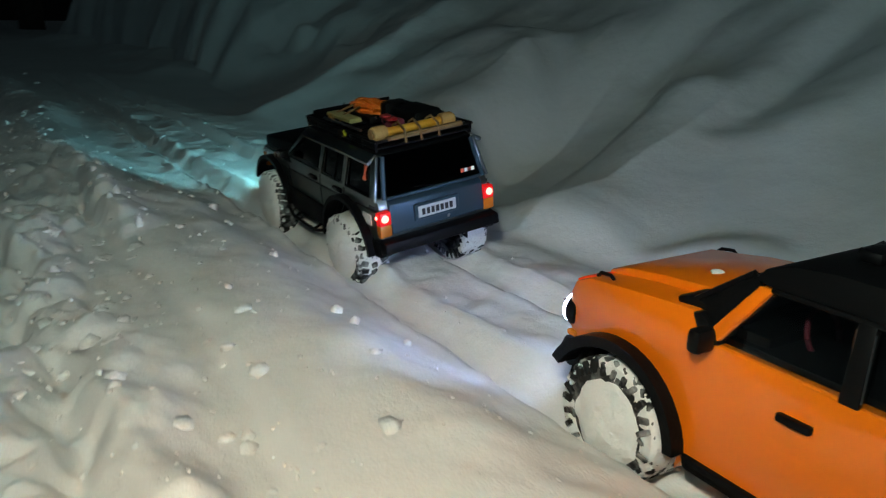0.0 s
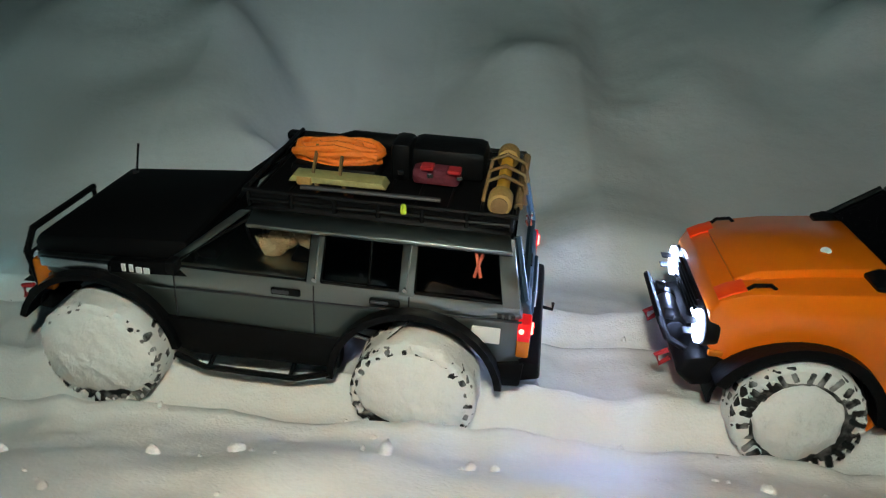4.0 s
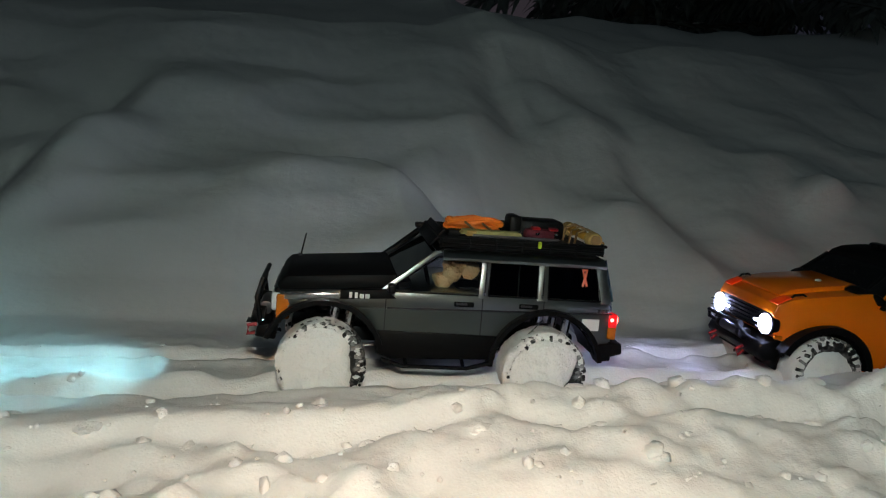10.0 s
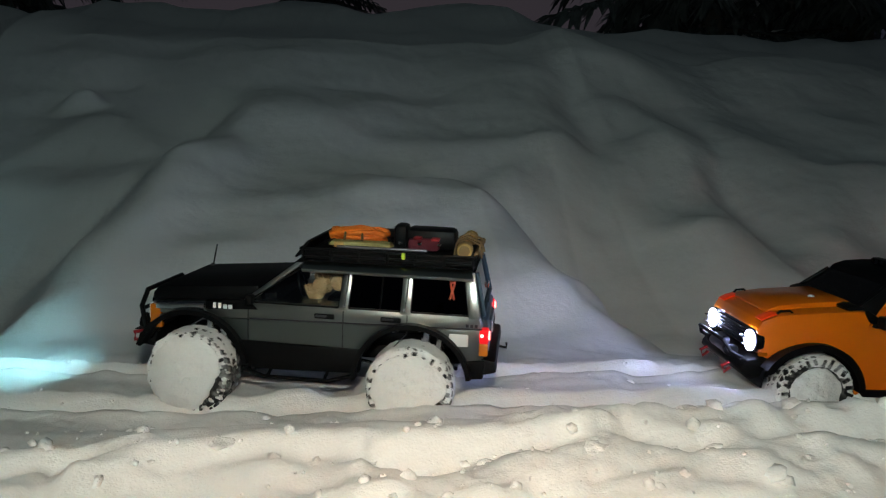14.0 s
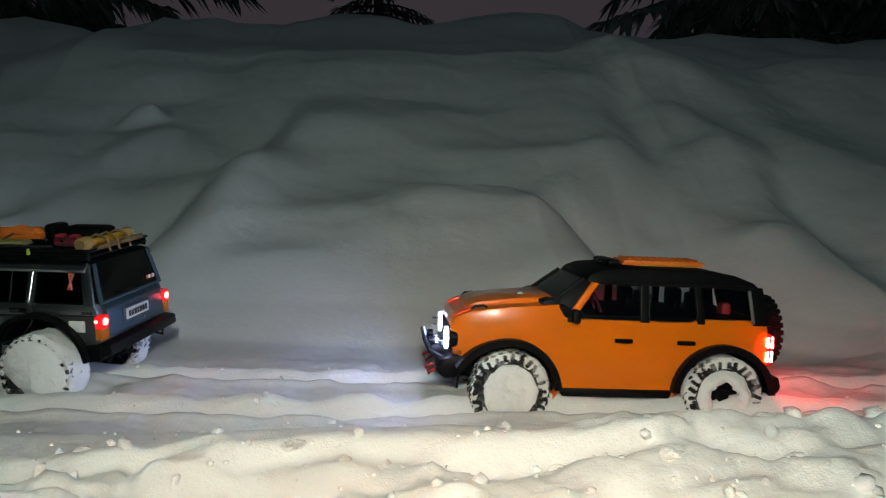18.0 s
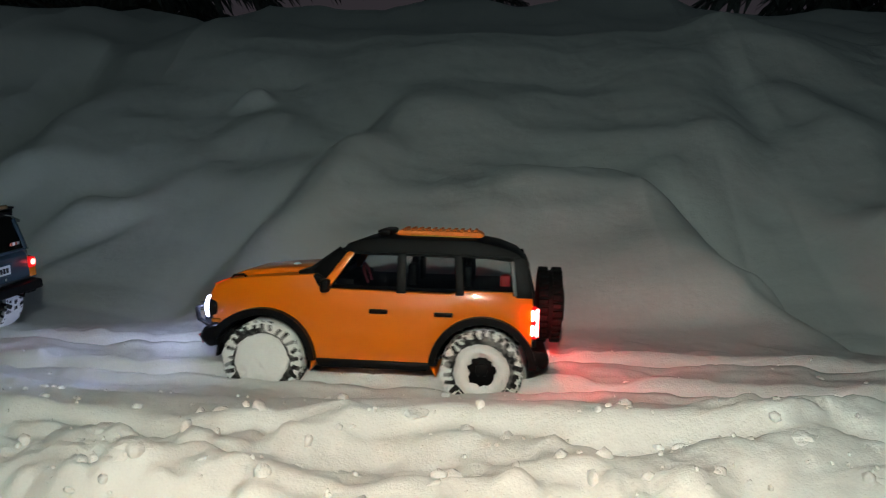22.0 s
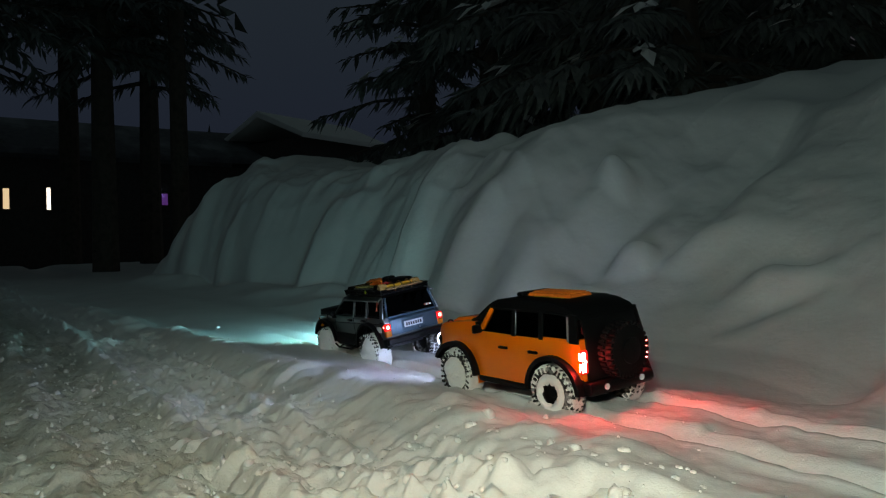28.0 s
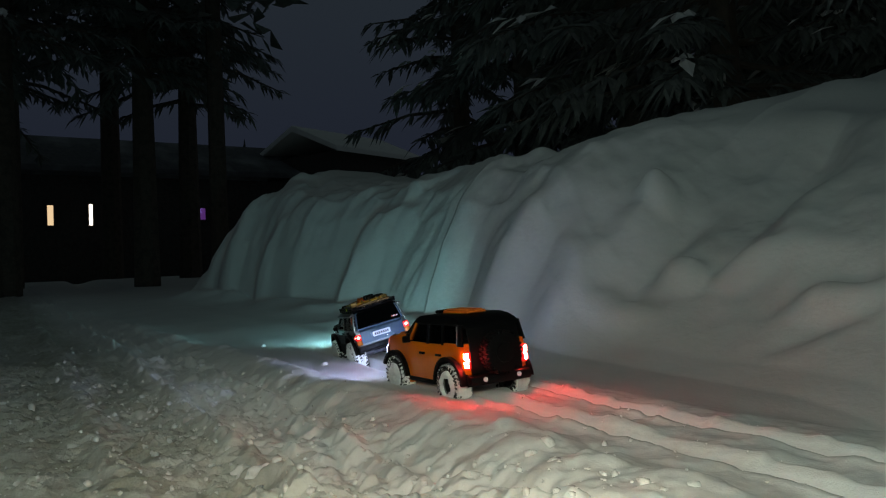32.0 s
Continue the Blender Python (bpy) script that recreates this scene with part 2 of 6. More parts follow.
HEAD_B = material("headlamp_glow", (0.8, 0.8, 0.8), rough=0.3, emit=(0.50, 0.62, 1.0), power=HEAD_POWER)
BEAM_B = material("beam_glow", (0.8, 0.8, 0.8), rough=0.3, emit=(0.42, 0.56, 1.0), power=BEAM_POWER)
HEAD_C = material("driving_lamp_glow", (0.8, 0.8, 0.8), rough=0.3, emit=(0.30, 0.88, 1.0), power=DRIVE_POWER)
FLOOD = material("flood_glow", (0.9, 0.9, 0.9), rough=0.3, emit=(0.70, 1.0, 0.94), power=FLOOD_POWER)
WARM_FILL = material("warm_fill_glow", (0.9, 0.9, 0.9), rough=0.3, emit=(1.0, 0.52, 0.24), power=WARM_FILL_POWER)
WINDOW = glass_material("window_glass", (0.90, 0.92, 0.92))
SMOKED = glass_material("smoked_glass", (0.84, 0.86, 0.87))
DARKGLASS = glass_material("tinted_glass", (0.10, 0.11, 0.12))
BARK = material("bark", (0.10, 0.08, 0.065), rough=0.95, grain=0.4, scale=30, bump=0.8, second=(0.03, 0.025, 0.02), stain=0.5)
NEEDLE = material("spruce_needles", (0.15, 0.165, 0.155), rough=0.9, grain=0.4, scale=25, second=(0.06, 0.075, 0.065), stain=0.5, spread=0.4)
HOUSE = material("dark_boards", (0.07, 0.06, 0.055), rough=0.9, grain=0.3, scale=12, bump=0.4, second=(0.04, 0.035, 0.03), stain=0.5)
# headlamp light through the shell, put in as red colour and weak emission
HOODGLOW = material("lamp_lit_shell", (0.80, 0.06, 0.008), rough=0.36, grain=0.05, scale=200, second=(0.85, 0.12, 0.01), stain=0.5, stain_scale=60, coat=0.5, emit=(1.0, 0.05, 0.005), power=0.20)
ROOF = material("dusted_dark_roof", (0.10, 0.10, 0.11), rough=0.9, grain=0.4, scale=6, bump=0.4, second=(0.30, 0.31, 0.33), stain=0.6, stain_scale=0.8)
LITPANE = material("lit_pane", (0.9, 0.9, 0.85), rough=0.4, emit=(1.0, 0.93, 0.8), power=1.4)
LITPANE_W = material("warm_lit_pane", (0.9, 0.8, 0.6), rough=0.4, emit=(1.0, 0.75, 0.45), power=0.5)
VIOLET = material("violet_pane", (0.3, 0.2, 0.5), rough=0.4, emit=(0.36, 0.10, 0.7), power=0.10)
BLUELAMP = material("blue_lamp", (0.5, 0.6, 0.9), rough=0.4, emit=(0.45, 0.6, 1.0), power=3.0)


# ---- mesh helpers ----
def shade(bm, angle=35):
    lim = math.radians(angle)
    for f in bm.faces:
        f.smooth = True
    for e in bm.edges:
        if len(e.link_faces) != 2 or e.calc_face_angle(0) > lim:
            e.smooth = False


def part(name, bm, mat, parent=None, label="", smooth=True):
    """Links a bmesh as one mesh object under a thing or a part."""
    bmesh.ops.recalc_face_normals(bm, faces=bm.faces)
    if smooth:
        shade(bm)
    me = bpy.data.meshes.new(name)
    bm.to_mesh(me)
    bm.free()
    me.materials.append(mat)
    ob = new(name, me)
    if parent is not None:
        ob.parent = parent
    if label:
        ob["label"] = label
    return ob


def box(cx, cy, cz, sx, sy, sz, bevel=0.0, bm=None, seg=2):
    b = bmesh.new()
    bmesh.ops.create_cube(b, size=1)
    for v in b.verts:
        v.co = (cx + v.co.x * sx, cy + v.co.y * sy, cz + v.co.z * sz)
    if bevel:
        bmesh.ops.bevel(b, geom=b.edges[:], offset=bevel, segments=seg, affect="EDGES", profile=0.5)
    return merge(bm, b)


def merge(bm, b):
    if bm is None:
        return b
    me = bpy.data.meshes.new("tmp")
    b.to_mesh(me)
    b.free()
    bm.from_mesh(me)
    bpy.data.meshes.remove(me)
    return bm


def prism(profile, y0, y1, bevel=0.0, bm=None, squeeze=None, seg=2, crease=25):
    """A side outline (x, z) given thickness from y0 to y1; squeeze(x, y, z) -> new place."""
    b = bmesh.new()
    a = [b.verts.new((x, y0, z)) for x, z in profile]
    c = [b.verts.new((x, y1, z)) for x, z in profile]
    n = len(profile)
    b.faces.new(a)
    b.faces.new(c[::-1])
    for i in range(n):
        j = (i + 1) % n
        b.faces.new((a[i], c[i], c[j], a[j]))
    bmesh.ops.recalc_face_normals(b, faces=b.faces)
    if bevel:
        lim = math.radians(crease)
        e = [e for e in b.edges if len(e.link_faces) == 2 and e.calc_face_angle(0) > lim]
        bmesh.ops.bevel(b, geom=e, offset=bevel, segments=seg, affect="EDGES", profile=0.5, clamp_overlap=True)
    big = [f for f in b.faces if len(f.verts) > 4]
    bmesh.ops.triangulate(b, faces=big)
    if squeeze:
        for v in b.verts:
            v.co = squeeze(*v.co)
    return merge(bm, b)


def disc(c, axis, r, h, seg=24, bevel=0.0, bm=None, r2=None):
    """A cylinder or cone frustum round c along axis."""
    b = bmesh.new()
    bmesh.ops.create_cone(b, cap_ends=True, segments=seg, radius1=r, radius2=r if r2 is None else r2, depth=h)
    if bevel:
        e = [e for e in b.edges if len(e.link_faces) == 2 and e.calc_face_angle(0) > 0.9]
        bmesh.ops.bevel(b, geom=e, offset=bevel, segments=2, affect="EDGES", profile=0.5)
    q = Vector((0, 0, 1)).rotation_difference(Vector(axis)).to_matrix()
    for v in b.verts:
        v.co = q @ v.co + Vector(c)
    return merge(bm, b)


def washer(c, axis, r0, r1, h, seg=26):
    """A ring of inner radius r0 and outer radius r1 round c along axis."""
    b = bmesh.new()
    q = Vector((0, 0, 1)).rotation_difference(Vector(axis).normalized()).to_matrix()
    loops = []
    for r, z in ((r0, -h / 2), (r1, -h / 2), (r1, h / 2), (r0, h / 2)):
        loops.append([b.verts.new(q @ Vector((r * math.cos(2 * math.pi * k / seg), r * math.sin(2 * math.pi * k / seg), z)) + Vector(c)) for k in range(seg)])
    for i in range(4):
        A, C = loops[i], loops[(i + 1) % 4]
        for k in range(seg):
            b.faces.new((A[k], A[(k + 1) % seg], C[(k + 1) % seg], C[k]))
    return b


def tube(points, r, seg=8, bm=None, radii=None):
    """A round bar along points."""
    b = bmesh.new()
    pts = [Vector(p) for p in points]
    rings = []
    up = Vector((0.13, 0.21, 0.97))
    for i, p in enumerate(pts):
        d = (pts[min(i + 1, len(pts) - 1)] - pts[max(i - 1, 0)]).normalized()
        u = d.cross(up)
        if u.length < 1e-3:
            u = d.cross(Vector((1, 0, 0)))
        u.normalize()
        w = d.cross(u)
        k = radii[i] if radii else r
        rings.append([b.verts.new(p + (u * math.cos(a) + w * math.sin(a)) * k) for a in [2 * math.pi * j / seg for j in range(seg)]])
    for a, c in zip(rings, rings[1:]):
        for j in range(seg):
            b.faces.new((a[j], a[(j + 1) % seg], c[(j + 1) % seg], c[j]))
    b.faces.new(rings[0][::-1])
    b.faces.new(rings[-1])
    return merge(bm, b)


def panel(corners, depth, bevel=0.0, bm=None):
    """A plate on four or more corners, given depth along its normal (both ways)."""
    b = bmesh.new()
    p = [Vector(c) for c in corners]
    nrm = (p[1] - p[0]).cross(p[2] - p[0]).normalized() * depth / 2
    a = [b.verts.new(q + nrm) for q in p]
    c = [b.verts.new(q - nrm) for q in p]
    n = len(p)
    b.faces.new(a)
    b.faces.new(c[::-1])
    for i in range(n):
        j = (i + 1) % n
        b.faces.new((a[i], c[i], c[j], a[j]))
    if bevel:
        bmesh.ops.recalc_face_normals(b, faces=b.faces)
        bmesh.ops.bevel(b, geom=b.edges[:], offset=bevel, segments=2, affect="EDGES", profile=0.5, clamp_overlap=True)
    return merge(bm, b)


def arc_ring(cx, cz, r0, r1, a0, a1, y0, y1, n=18, bm=None):
    """Part of a flat ring round (cx, cz) in the side view, with thickness in y."""
    pts = []
    for i in range(n + 1):
        a = math.radians(a0 + (a1 - a0) * i / n)
        pts.append((cx + r1 * math.cos(a), cz + r1 * math.sin(a)))
    for i in range(n, -1, -1):
        a = math.radians(a0 + (a1 - a0) * i / n)
        pts.append((cx + r0 * math.cos(a), cz + r0 * math.sin(a)))
    b = bmesh.new()
    m = len(pts)
    A = [b.verts.new((x, y0, z)) for x, z in pts]
    C = [b.verts.new((x, y1, z)) for x, z in pts]
    for i in range(n):
        j = m - 1 - i
        b.faces.new((A[i], A[i + 1], A[j - 1], A[j]))
        b.faces.new((C[i], C[j], C[j - 1], C[i + 1]))
    for i in range(m):
        j = (i + 1) % m
        b.faces.new((A[i], C[i], C[j], A[j]))
    bmesh.ops.recalc_face_normals(b, faces=b.faces)
    return merge(bm, b)


def empty(name, label, category, group="", kind=""):
    ob = new(name)
    ob.empty_display_size = 0.1
    return tagged(ob, label, category, group, kind)


def lattice(seed, xs, ys, scale):
    """Smooth value noise in -1..1 on arrays of places."""
    rng = np.random.RandomState(seed)
    tab = rng.uniform(-1, 1, (256, 256))
    u, v = xs / scale + 1000.37, ys / scale + 1000.71
    i, j = np.floor(u).astype(int), np.floor(v).astype(int)
    a, b = u - i, v - j
    a, b = a * a * a * (a * (6 * a - 15) + 10), b * b * b * (b * (6 * b - 15) + 10)
    g = lambda p, q: tab[p % 256, q % 256]
    return (g(i, j) * (1 - a) + g(i + 1, j) * a) * (1 - b) + (g(i, j + 1) * (1 - a) + g(i + 1, j + 1) * a) * b


def rough_noise(seed, xs, ys, scale, octaves=4, keep=0.5):
    total, amp = np.zeros_like(xs), 1.0
    for k in range(octaves):
        total = total + amp * lattice(seed + k, xs, ys, scale / 2 ** k)
        amp *= keep
    return total


# ---- the snow: one sheet from the road to the horizon ----
def step(a, b, x):
    u = np.clip((x - a) / (b - a), 0, 1)
    return u * u * (3 - 2 * u)


def mound(X, Y, x, y, rx, ry, h):
    r = ((X - x) / rx) ** 2 + ((Y - y) / ry) ** 2
    return h * np.exp(-0.6 * r - 0.5 * r * r)


SLOPE_D = (-1, 0.0, 0.15, 0.4, 0.72, 1.1, 1.4, 1.65, 1.85, 2.1, 2.6, 3.0, 3.4, 5.0)
SLOPE_Z = (0, 0.0, 0.04, 0.16, 0.35, 0.54, 0.70, 0.88, 0.99, 1.05, 1.20, 1.38, 1.40, 1.2)
WALL_D = (-1, 0.0, 0.05, 0.14, 0.28, 0.48, 0.80, 1.25, 2.3, 4.0)
WALL_Z = (0, 0.03, 0.20, 0.46, 0.72, 0.91, 1.03, 1.10, 1.10, 1.0)
TOE_X = (-9.5, -7.0, -5.0, -3.6, -2.7, -1.65, -1.07, -0.80, -0.60, 0.0, 0.40, 0.55, 0.68, 0.85, 1.0, 1.15, 1.6, 3.0)
TOE_Y = (2.25, 2.42, 2.42, 2.22, 2.05, 1.88, 1.74, 1.68, 1.53, 1.46, 1.48, 1.58, 1.80, 1.75, 1.50, 1.32, 1.32, 1.26)
TALL_X = (-9.7, -9.1, -8.6, -8.2, -7.2, -6.3, -5.8, -4.1, -3.2, -2.8, -2.3, -1.7, -1.2, 0.9, 1.3, 3.0)
TALL_K = (0.0, 0.72, 1.0, 1.12, 1.23, 1.03, 0.98, 0.94, 0.93, 1.10, 1.17, 1.02, 1.05, 1.06, 1.01, 1.02)

# unevenness of the crest
CREST_X = (-8.9, -8.3, -7.9, -7.2, -5.0, -4.6, -4.0, -3.6, -3.1, -2.9, -2.75, -2.6, -2.3, -1.85, -1.4, -1.15, -0.65, -0.2, 0.2, 0.97, 1.15, 1.9, 2.9, 3.3, 3.7)
CREST_K = (1.26, 1.22, 1.10, 1.0, 1.06, 1.07, 1.0, 1.05, 0.97, 1.0, 1.04, 1.02, 1.01, 0.95, 1.06, 1.02, 0.955, 0.97, 0.98, 1.04, 1.0, 0.97, 0.94, 1.0, 1.06)


def crease(X, Y, ys, xs, wide, deep, side):
    """A fold that runs down the bank: a narrow hollow with a swelling on one side of it."""
    s = (X - np.interp(Y, ys, xs) + 0.045 * lattice(69, X, Y, 0.30)) * side
    along = step(ys[0] - 0.12, ys[0] + 0.08, Y) * (1 - step(ys[-1] - 0.15, ys[-1] + 0.15, Y))
    return along * deep * (0.75 * np.exp(-((s - 2.2 * wide) / (2.0 * wide)) ** 2) - np.exp(-(s / (1.4 * wide)) ** 2) - 0.35 * np.exp(-((s + 2.2 * wide) / (2.2 * wide)) ** 2))


CREASES = (((1.55, 1.86, 2.22, 2.70), (-0.76, -0.68, -0.56, -0.45), 0.065, 0.044, 1),
           ((2.35, 2.60, 3.00, 3.40), (-1.66, -1.72, -1.74, -1.86), 0.075, 0.065, 1),
           ((2.20, 2.45, 2.80), (-2.10, -2.02, -2.12), 0.070, 0.030, 1),
           ((2.35, 2.60, 2.95), (-2.45, -2.40, -2.50), 0.070, 0.028, 1),
           ((1.50, 1.69, 1.95, 2.10), (0.74, 0.62, 0.55, 0.50), 0.058, 0.062, -1),
           ((2.05, 2.30, 2.50, 2.95), (0.80, 0.82, 0.85, 0.90), 0.065, 0.045, -1),
           ((1.90, 2.10, 2.49, 2.80), (1.18, 1.22, 1.26, 1.24), 0.060, 0.040, -1),
           ((1.75, 1.95, 2.30), (2.22, 2.38, 2.50), 0.060, 0.050, -1),
           ((2.05, 2.20, 2.50), (-1.28, -1.20, -1.10), 0.070, 0.025, 1))


def clumps(seed, X, Y, scale):
    """Rounded clumps of snow of uneven size, crowded together: 0 in the gaps, up to 1 on top."""
    tab = np.random.RandomState(seed).uniform(0, 1, (3, 256, 256))
    U, V = X / scale + 500.3, Y / scale + 500.7
    i, j = np.floor(U).astype(int), np.floor(V).astype(int)
    top = np.zeros_like(U)
    for a in (-1, 0, 1):
        for b in (-1, 0, 1):
            p, q = (i + a) % 256, (j + b) % 256
            r = 0.32 + 0.55 * tab[2, p, q] ** 1.5
            d = ((U - i - a - 0.15 - 0.7 * tab[0, p, q]) ** 2 + (V - j - b - 0.15 - 0.7 * tab[1, p, q]) ** 2) / (r * r)
            top = np.maximum(top, (0.3 + 0.7 * tab[2, p, q]) * np.sqrt(np.clip(1 - d, 0, 1)))
    return top


def track_y(X):
    return 1.12 - 0.05 * X - 0.012 * np.clip(X, -4, 0)


def snow_height(X, Y):
    """Height of the snow at places X, Y (arrays)."""
    X, Y = np.asarray(X, float), np.asarray(Y, float)
    far = step(7.0, 25.0, np.hypot(X, Y))
    z = 0.018 * rough_noise(3, X, Y, 1.1, 3) * (1 - far) + 0.25 * rough_noise(5, X, Y, 14, 2) * far
    # level of the lane in which the trucks drive, and its two ruts
    yt = track_y(X)
    lane = np.exp(-((Y - yt) / 0.30) ** 4)
    z = z * (1 - 0.75 * lane) + 0.026 * lane
    worn = 0.55 + 0.45 * lattice(21, X, Y * 0, 0.17)
    for side in (-0.092, 0.092):
        wob = 0.010 * lattice(22, X, Y * 0 + side, 0.3)
        g = np.exp(-((Y - yt - side - wob) / 0.030) ** 4)
        z = z - (0.026 + 0.006 * worn) * g * step(-3.3, -2.4, X)
        for edge in (-0.042, 0.042):
            z = z + 0.012 * worn * np.exp(-((Y - yt - side - wob - edge) / 0.012) ** 2) * step(-3.0, -2.0, X)
    z = z + 0.007 * rough_noise(23, X, Y, 0.07, 3) * lane * step(-2.6, -1.0, X)
    # berm between the lane and the road, lumpy on the near side
    yc = np.interp(X, (-3.0, -1.4, -0.6, 0.0, 2.0), (0.92, 0.90, 0.84, 0.79, 0.78)) + 0.03 * lattice(31, X, Y * 0, 0.6)
    size = 0.60 + 0.40 * step(-1.6, -0.6, X) + 0.08 * lattice(32, X, Y * 0, 0.45)
    wide = np.where(Y > yc, 0.085, np.interp(X, (-1.4, -0.4), (0.09, 0.17)))
    z = z + (0.043 + 0.013 * step(-0.4, 0.2, X)) * size * np.exp(-((Y - yc) / wide) ** 2) * step(-6.5, -2.0, X)
    near = step(0.10, 0.38, Y) * (1 - step(0.70, 0.82, Y)) * step(-1.5, -0.5, X) * (1 - 0.88 * step(0.85, 1.05, X) * step(0.56, 0.68, Y + 0.04 * lattice(95, X, Y * 0, 0.15)))
    crust = (0.5 - np.abs(rough_noise(34, X, Y * 1.6, 0.10, 3, 0.55))) * step(-0.5, 0.6, lattice(35, X, Y, 0.13))
    layer = lattice(66, X * 0.30 + 0.2 * Y, Y + 0.02 * lattice(67, X, Y, 0.3), 0.065)
    slab = 2.6 * rough_noise(36, X * 0.6, Y * 1.5, 0.105, 3, 0.5)
    cell = np.floor(slab)
    slab = (cell + step(0.0, 0.30, slab - cell)) / 2.6
    z = z + near * (0.013 * rough_noise(33, X * 0.7, Y * 1.3, 0.16, 3, 0.5) + (0.008 * layer + 0.009 * crust + 0.008 * slab) * (1 - step(0.68, 0.80, Y)) + 0.0045 * rough_noise(37, X, Y, 0.045, 3, 0.6))
    z = z + near * step(-0.6, 0.5, X) * 0.010
    strewn = step(-0.45, 0.25, lattice(85, X, Y * 1.5, 0.16)) * (1 - step(0.70, 0.78, Y + 0.05 * lattice(86, X, Y * 0, 0.2)))
    wx, wy = X + 0.012 * lattice(87, X, Y, 0.035), Y + 0.012 * lattice(88, X, Y, 0.035)
    z = z + near * strewn * (0.020 * clumps(91, wx, wy * 1.2, 0.060) + 0.009 * clumps(92, wx, wy, 0.027))
    for k, (ledge, rise) in enumerate(((0.715, 0.034), (0.565, 0.030), (0.43, 0.024))):
        yl = ledge + 0.028 * lattice(70 + k, X, Y * 0, 0.22) + 0.014 * lattice(75 + k, X, Y * 0, 0.07) - 0.02 * X
        hush = 0.55 + 0.45 * lattice(80 + k, X, Y * 0, 0.35)
        over = Y - yl
        z = z + near * rise * hush * (0.8 * step(-0.008, 0.016, over) * (1 - step(0.03, 0.12, over)) - 0.9 * np.exp(-((over + 0.012) / 0.014) ** 2))
    edge = step(0.45, 0.6, Y) * (1 - step(0.9, 1.0, Y)) * (1 - step(-0.8, -0.3, X))
    z = z + edge * (0.011 * rough_noise(38, X, Y, 0.12, 4, 0.6) + 0.022 * np.clip(lattice(39, X, Y, 0.10) - 0.25, 0, 1))
    # packed road on the near side, with tyre tread prints
    verge = np.interp(X, (-3.0, -1.0, -0.6, -0.2, 1.0), (0.86, 0.80, 0.70, 0.50, 0.40))
    road = (1 - step(verge - 0.10, verge + 0.06, Y)) * step(-2.6, -1.6, Y)
    z = z - 0.030 * road
    patch = 0.55 + 0.45 * lattice(44, X, Y, 0.30)
    for lane_y, half in ((0.62, 0.085), (0.38, 0.10), (0.10, 0.11), (-0.35, 0.12), (-0.85, 0.12)):
        yr = lane_y - 0.035 * (X + 1.5) + 0.02 * lattice(41, X, Y * 0 + lane_y, 1.2)
        inside = np.exp(-((Y - yr) / half) ** 6)
        chev = np.abs(((X + 0.5 * np.abs(Y - yr) + 0.014 * lattice(45, X, Y, 0.09)) / 0.027) % 1 - 0.5) * 2
        groove = step(0.15, 0.85, chev)
        z = z + road * inside * (0.010 * groove * patch - 0.013) * (1 - step(6.0, 9.0, -X))
        z = z + road * 0.018 * np.exp(-((np.abs(Y - yr) - half - 0.02) / 0.018) ** 2) * (0.6 + 0.4 * lattice(46, X, Y, 0.12))
    ridge = np.abs(((X - 0.25 * Y + 0.022 * lattice(48, X, Y, 0.11)) / 0.028) % 1 - 0.5) * 2
    z = z + road * 0.0045 * step(0.2, 0.9, ridge) * step(-0.65, 0.25, lattice(49, X, Y, 0.13)) * (1 - step(5.0, 8.0, -X))
    heaps = step(-1.9, -1.1, X) * step(0.22, 0.36, Y) * (1 - step(0.55, 0.66, Y)) * (1 - step(-0.55, -0.35, X))
    z = z + heaps * step(0.0, 0.5, lattice(89, X, Y, 0.20)) * (0.024 * clumps(93, X + 0.012 * lattice(90, X, Y, 0.035), Y, 0.065) + 0.009 * clumps(94, X, Y, 0.028))
    z = z + road * (0.007 * rough_noise(43, X, Y, 0.18, 3, 0.5) + 0.010 * rough_noise(47, X, Y, 0.030, 2, 0.6)) * (1 - far)
    # the tall bank that the plough has left
    left = step(-1.9, -3.2, X)
    toe = np.interp(X, TOE_X, TOE_Y) + 0.05 * lattice(51, X, Y * 0, 0.5) * (1 - 0.7 * left)
    mean = np.interp(X, (-9.5, -7.0, -5.5, -3.5, -2.0, 0.0, 3.0), (2.25, 2.42, 2.42, 2.15, 1.66, 1.48, 1.36))
    yb = toe + (mean - toe) * step(0.3, 1.0, Y - mean)
    flute = np.sqrt(lattice(52, X - 0.45 * Y + 0.22 * lattice(68, X, Y, 0.40), Y * 1.3, 0.75) ** 2 + 0.02)
    rib = np.abs(lattice(53, X - 0.25 * Y, Y * 0.9, 0.25))
    yb = yb + left * (0.06 - 0.14 * flute - 0.010 * rib + 0.07 * lattice(63, X, Y, 0.35))
    z = z + 0.04 * step(1.30, 1.70, Y) * step(-0.8, -0.4, X) * (1 - step(0.5, 0.75, X)) * (1 - step(1.9, 2.3, Y))
    d = Y - yb
    skew = X + 0.55 * np.clip(d, 0, 1.6)
    d = d + (1 - left) * ((0.04 + 0.05 * step(-0.6, -1.4, X)) * lattice(54, skew, d * 0.25, 0.55) + (0.020 + 0.020 * step(-0.6, -1.4, X)) * lattice(55, skew, d * 0.35, 0.27)) * step(0.1, 0.6, d) * (1 - step(1.6, 2.4, d))
    bank = (1 - left) * np.interp(d, SLOPE_D, SLOPE_Z) + left * np.interp(d, WALL_D, WALL_Z)
    tall = np.interp(X, TALL_X, TALL_K) * np.interp(X, CREST_X, CREST_K) * (1 + 0.03 * lattice(56, X, Y * 0, 0.8) + 0.02 * lattice(57, X, Y * 0, 0.3))
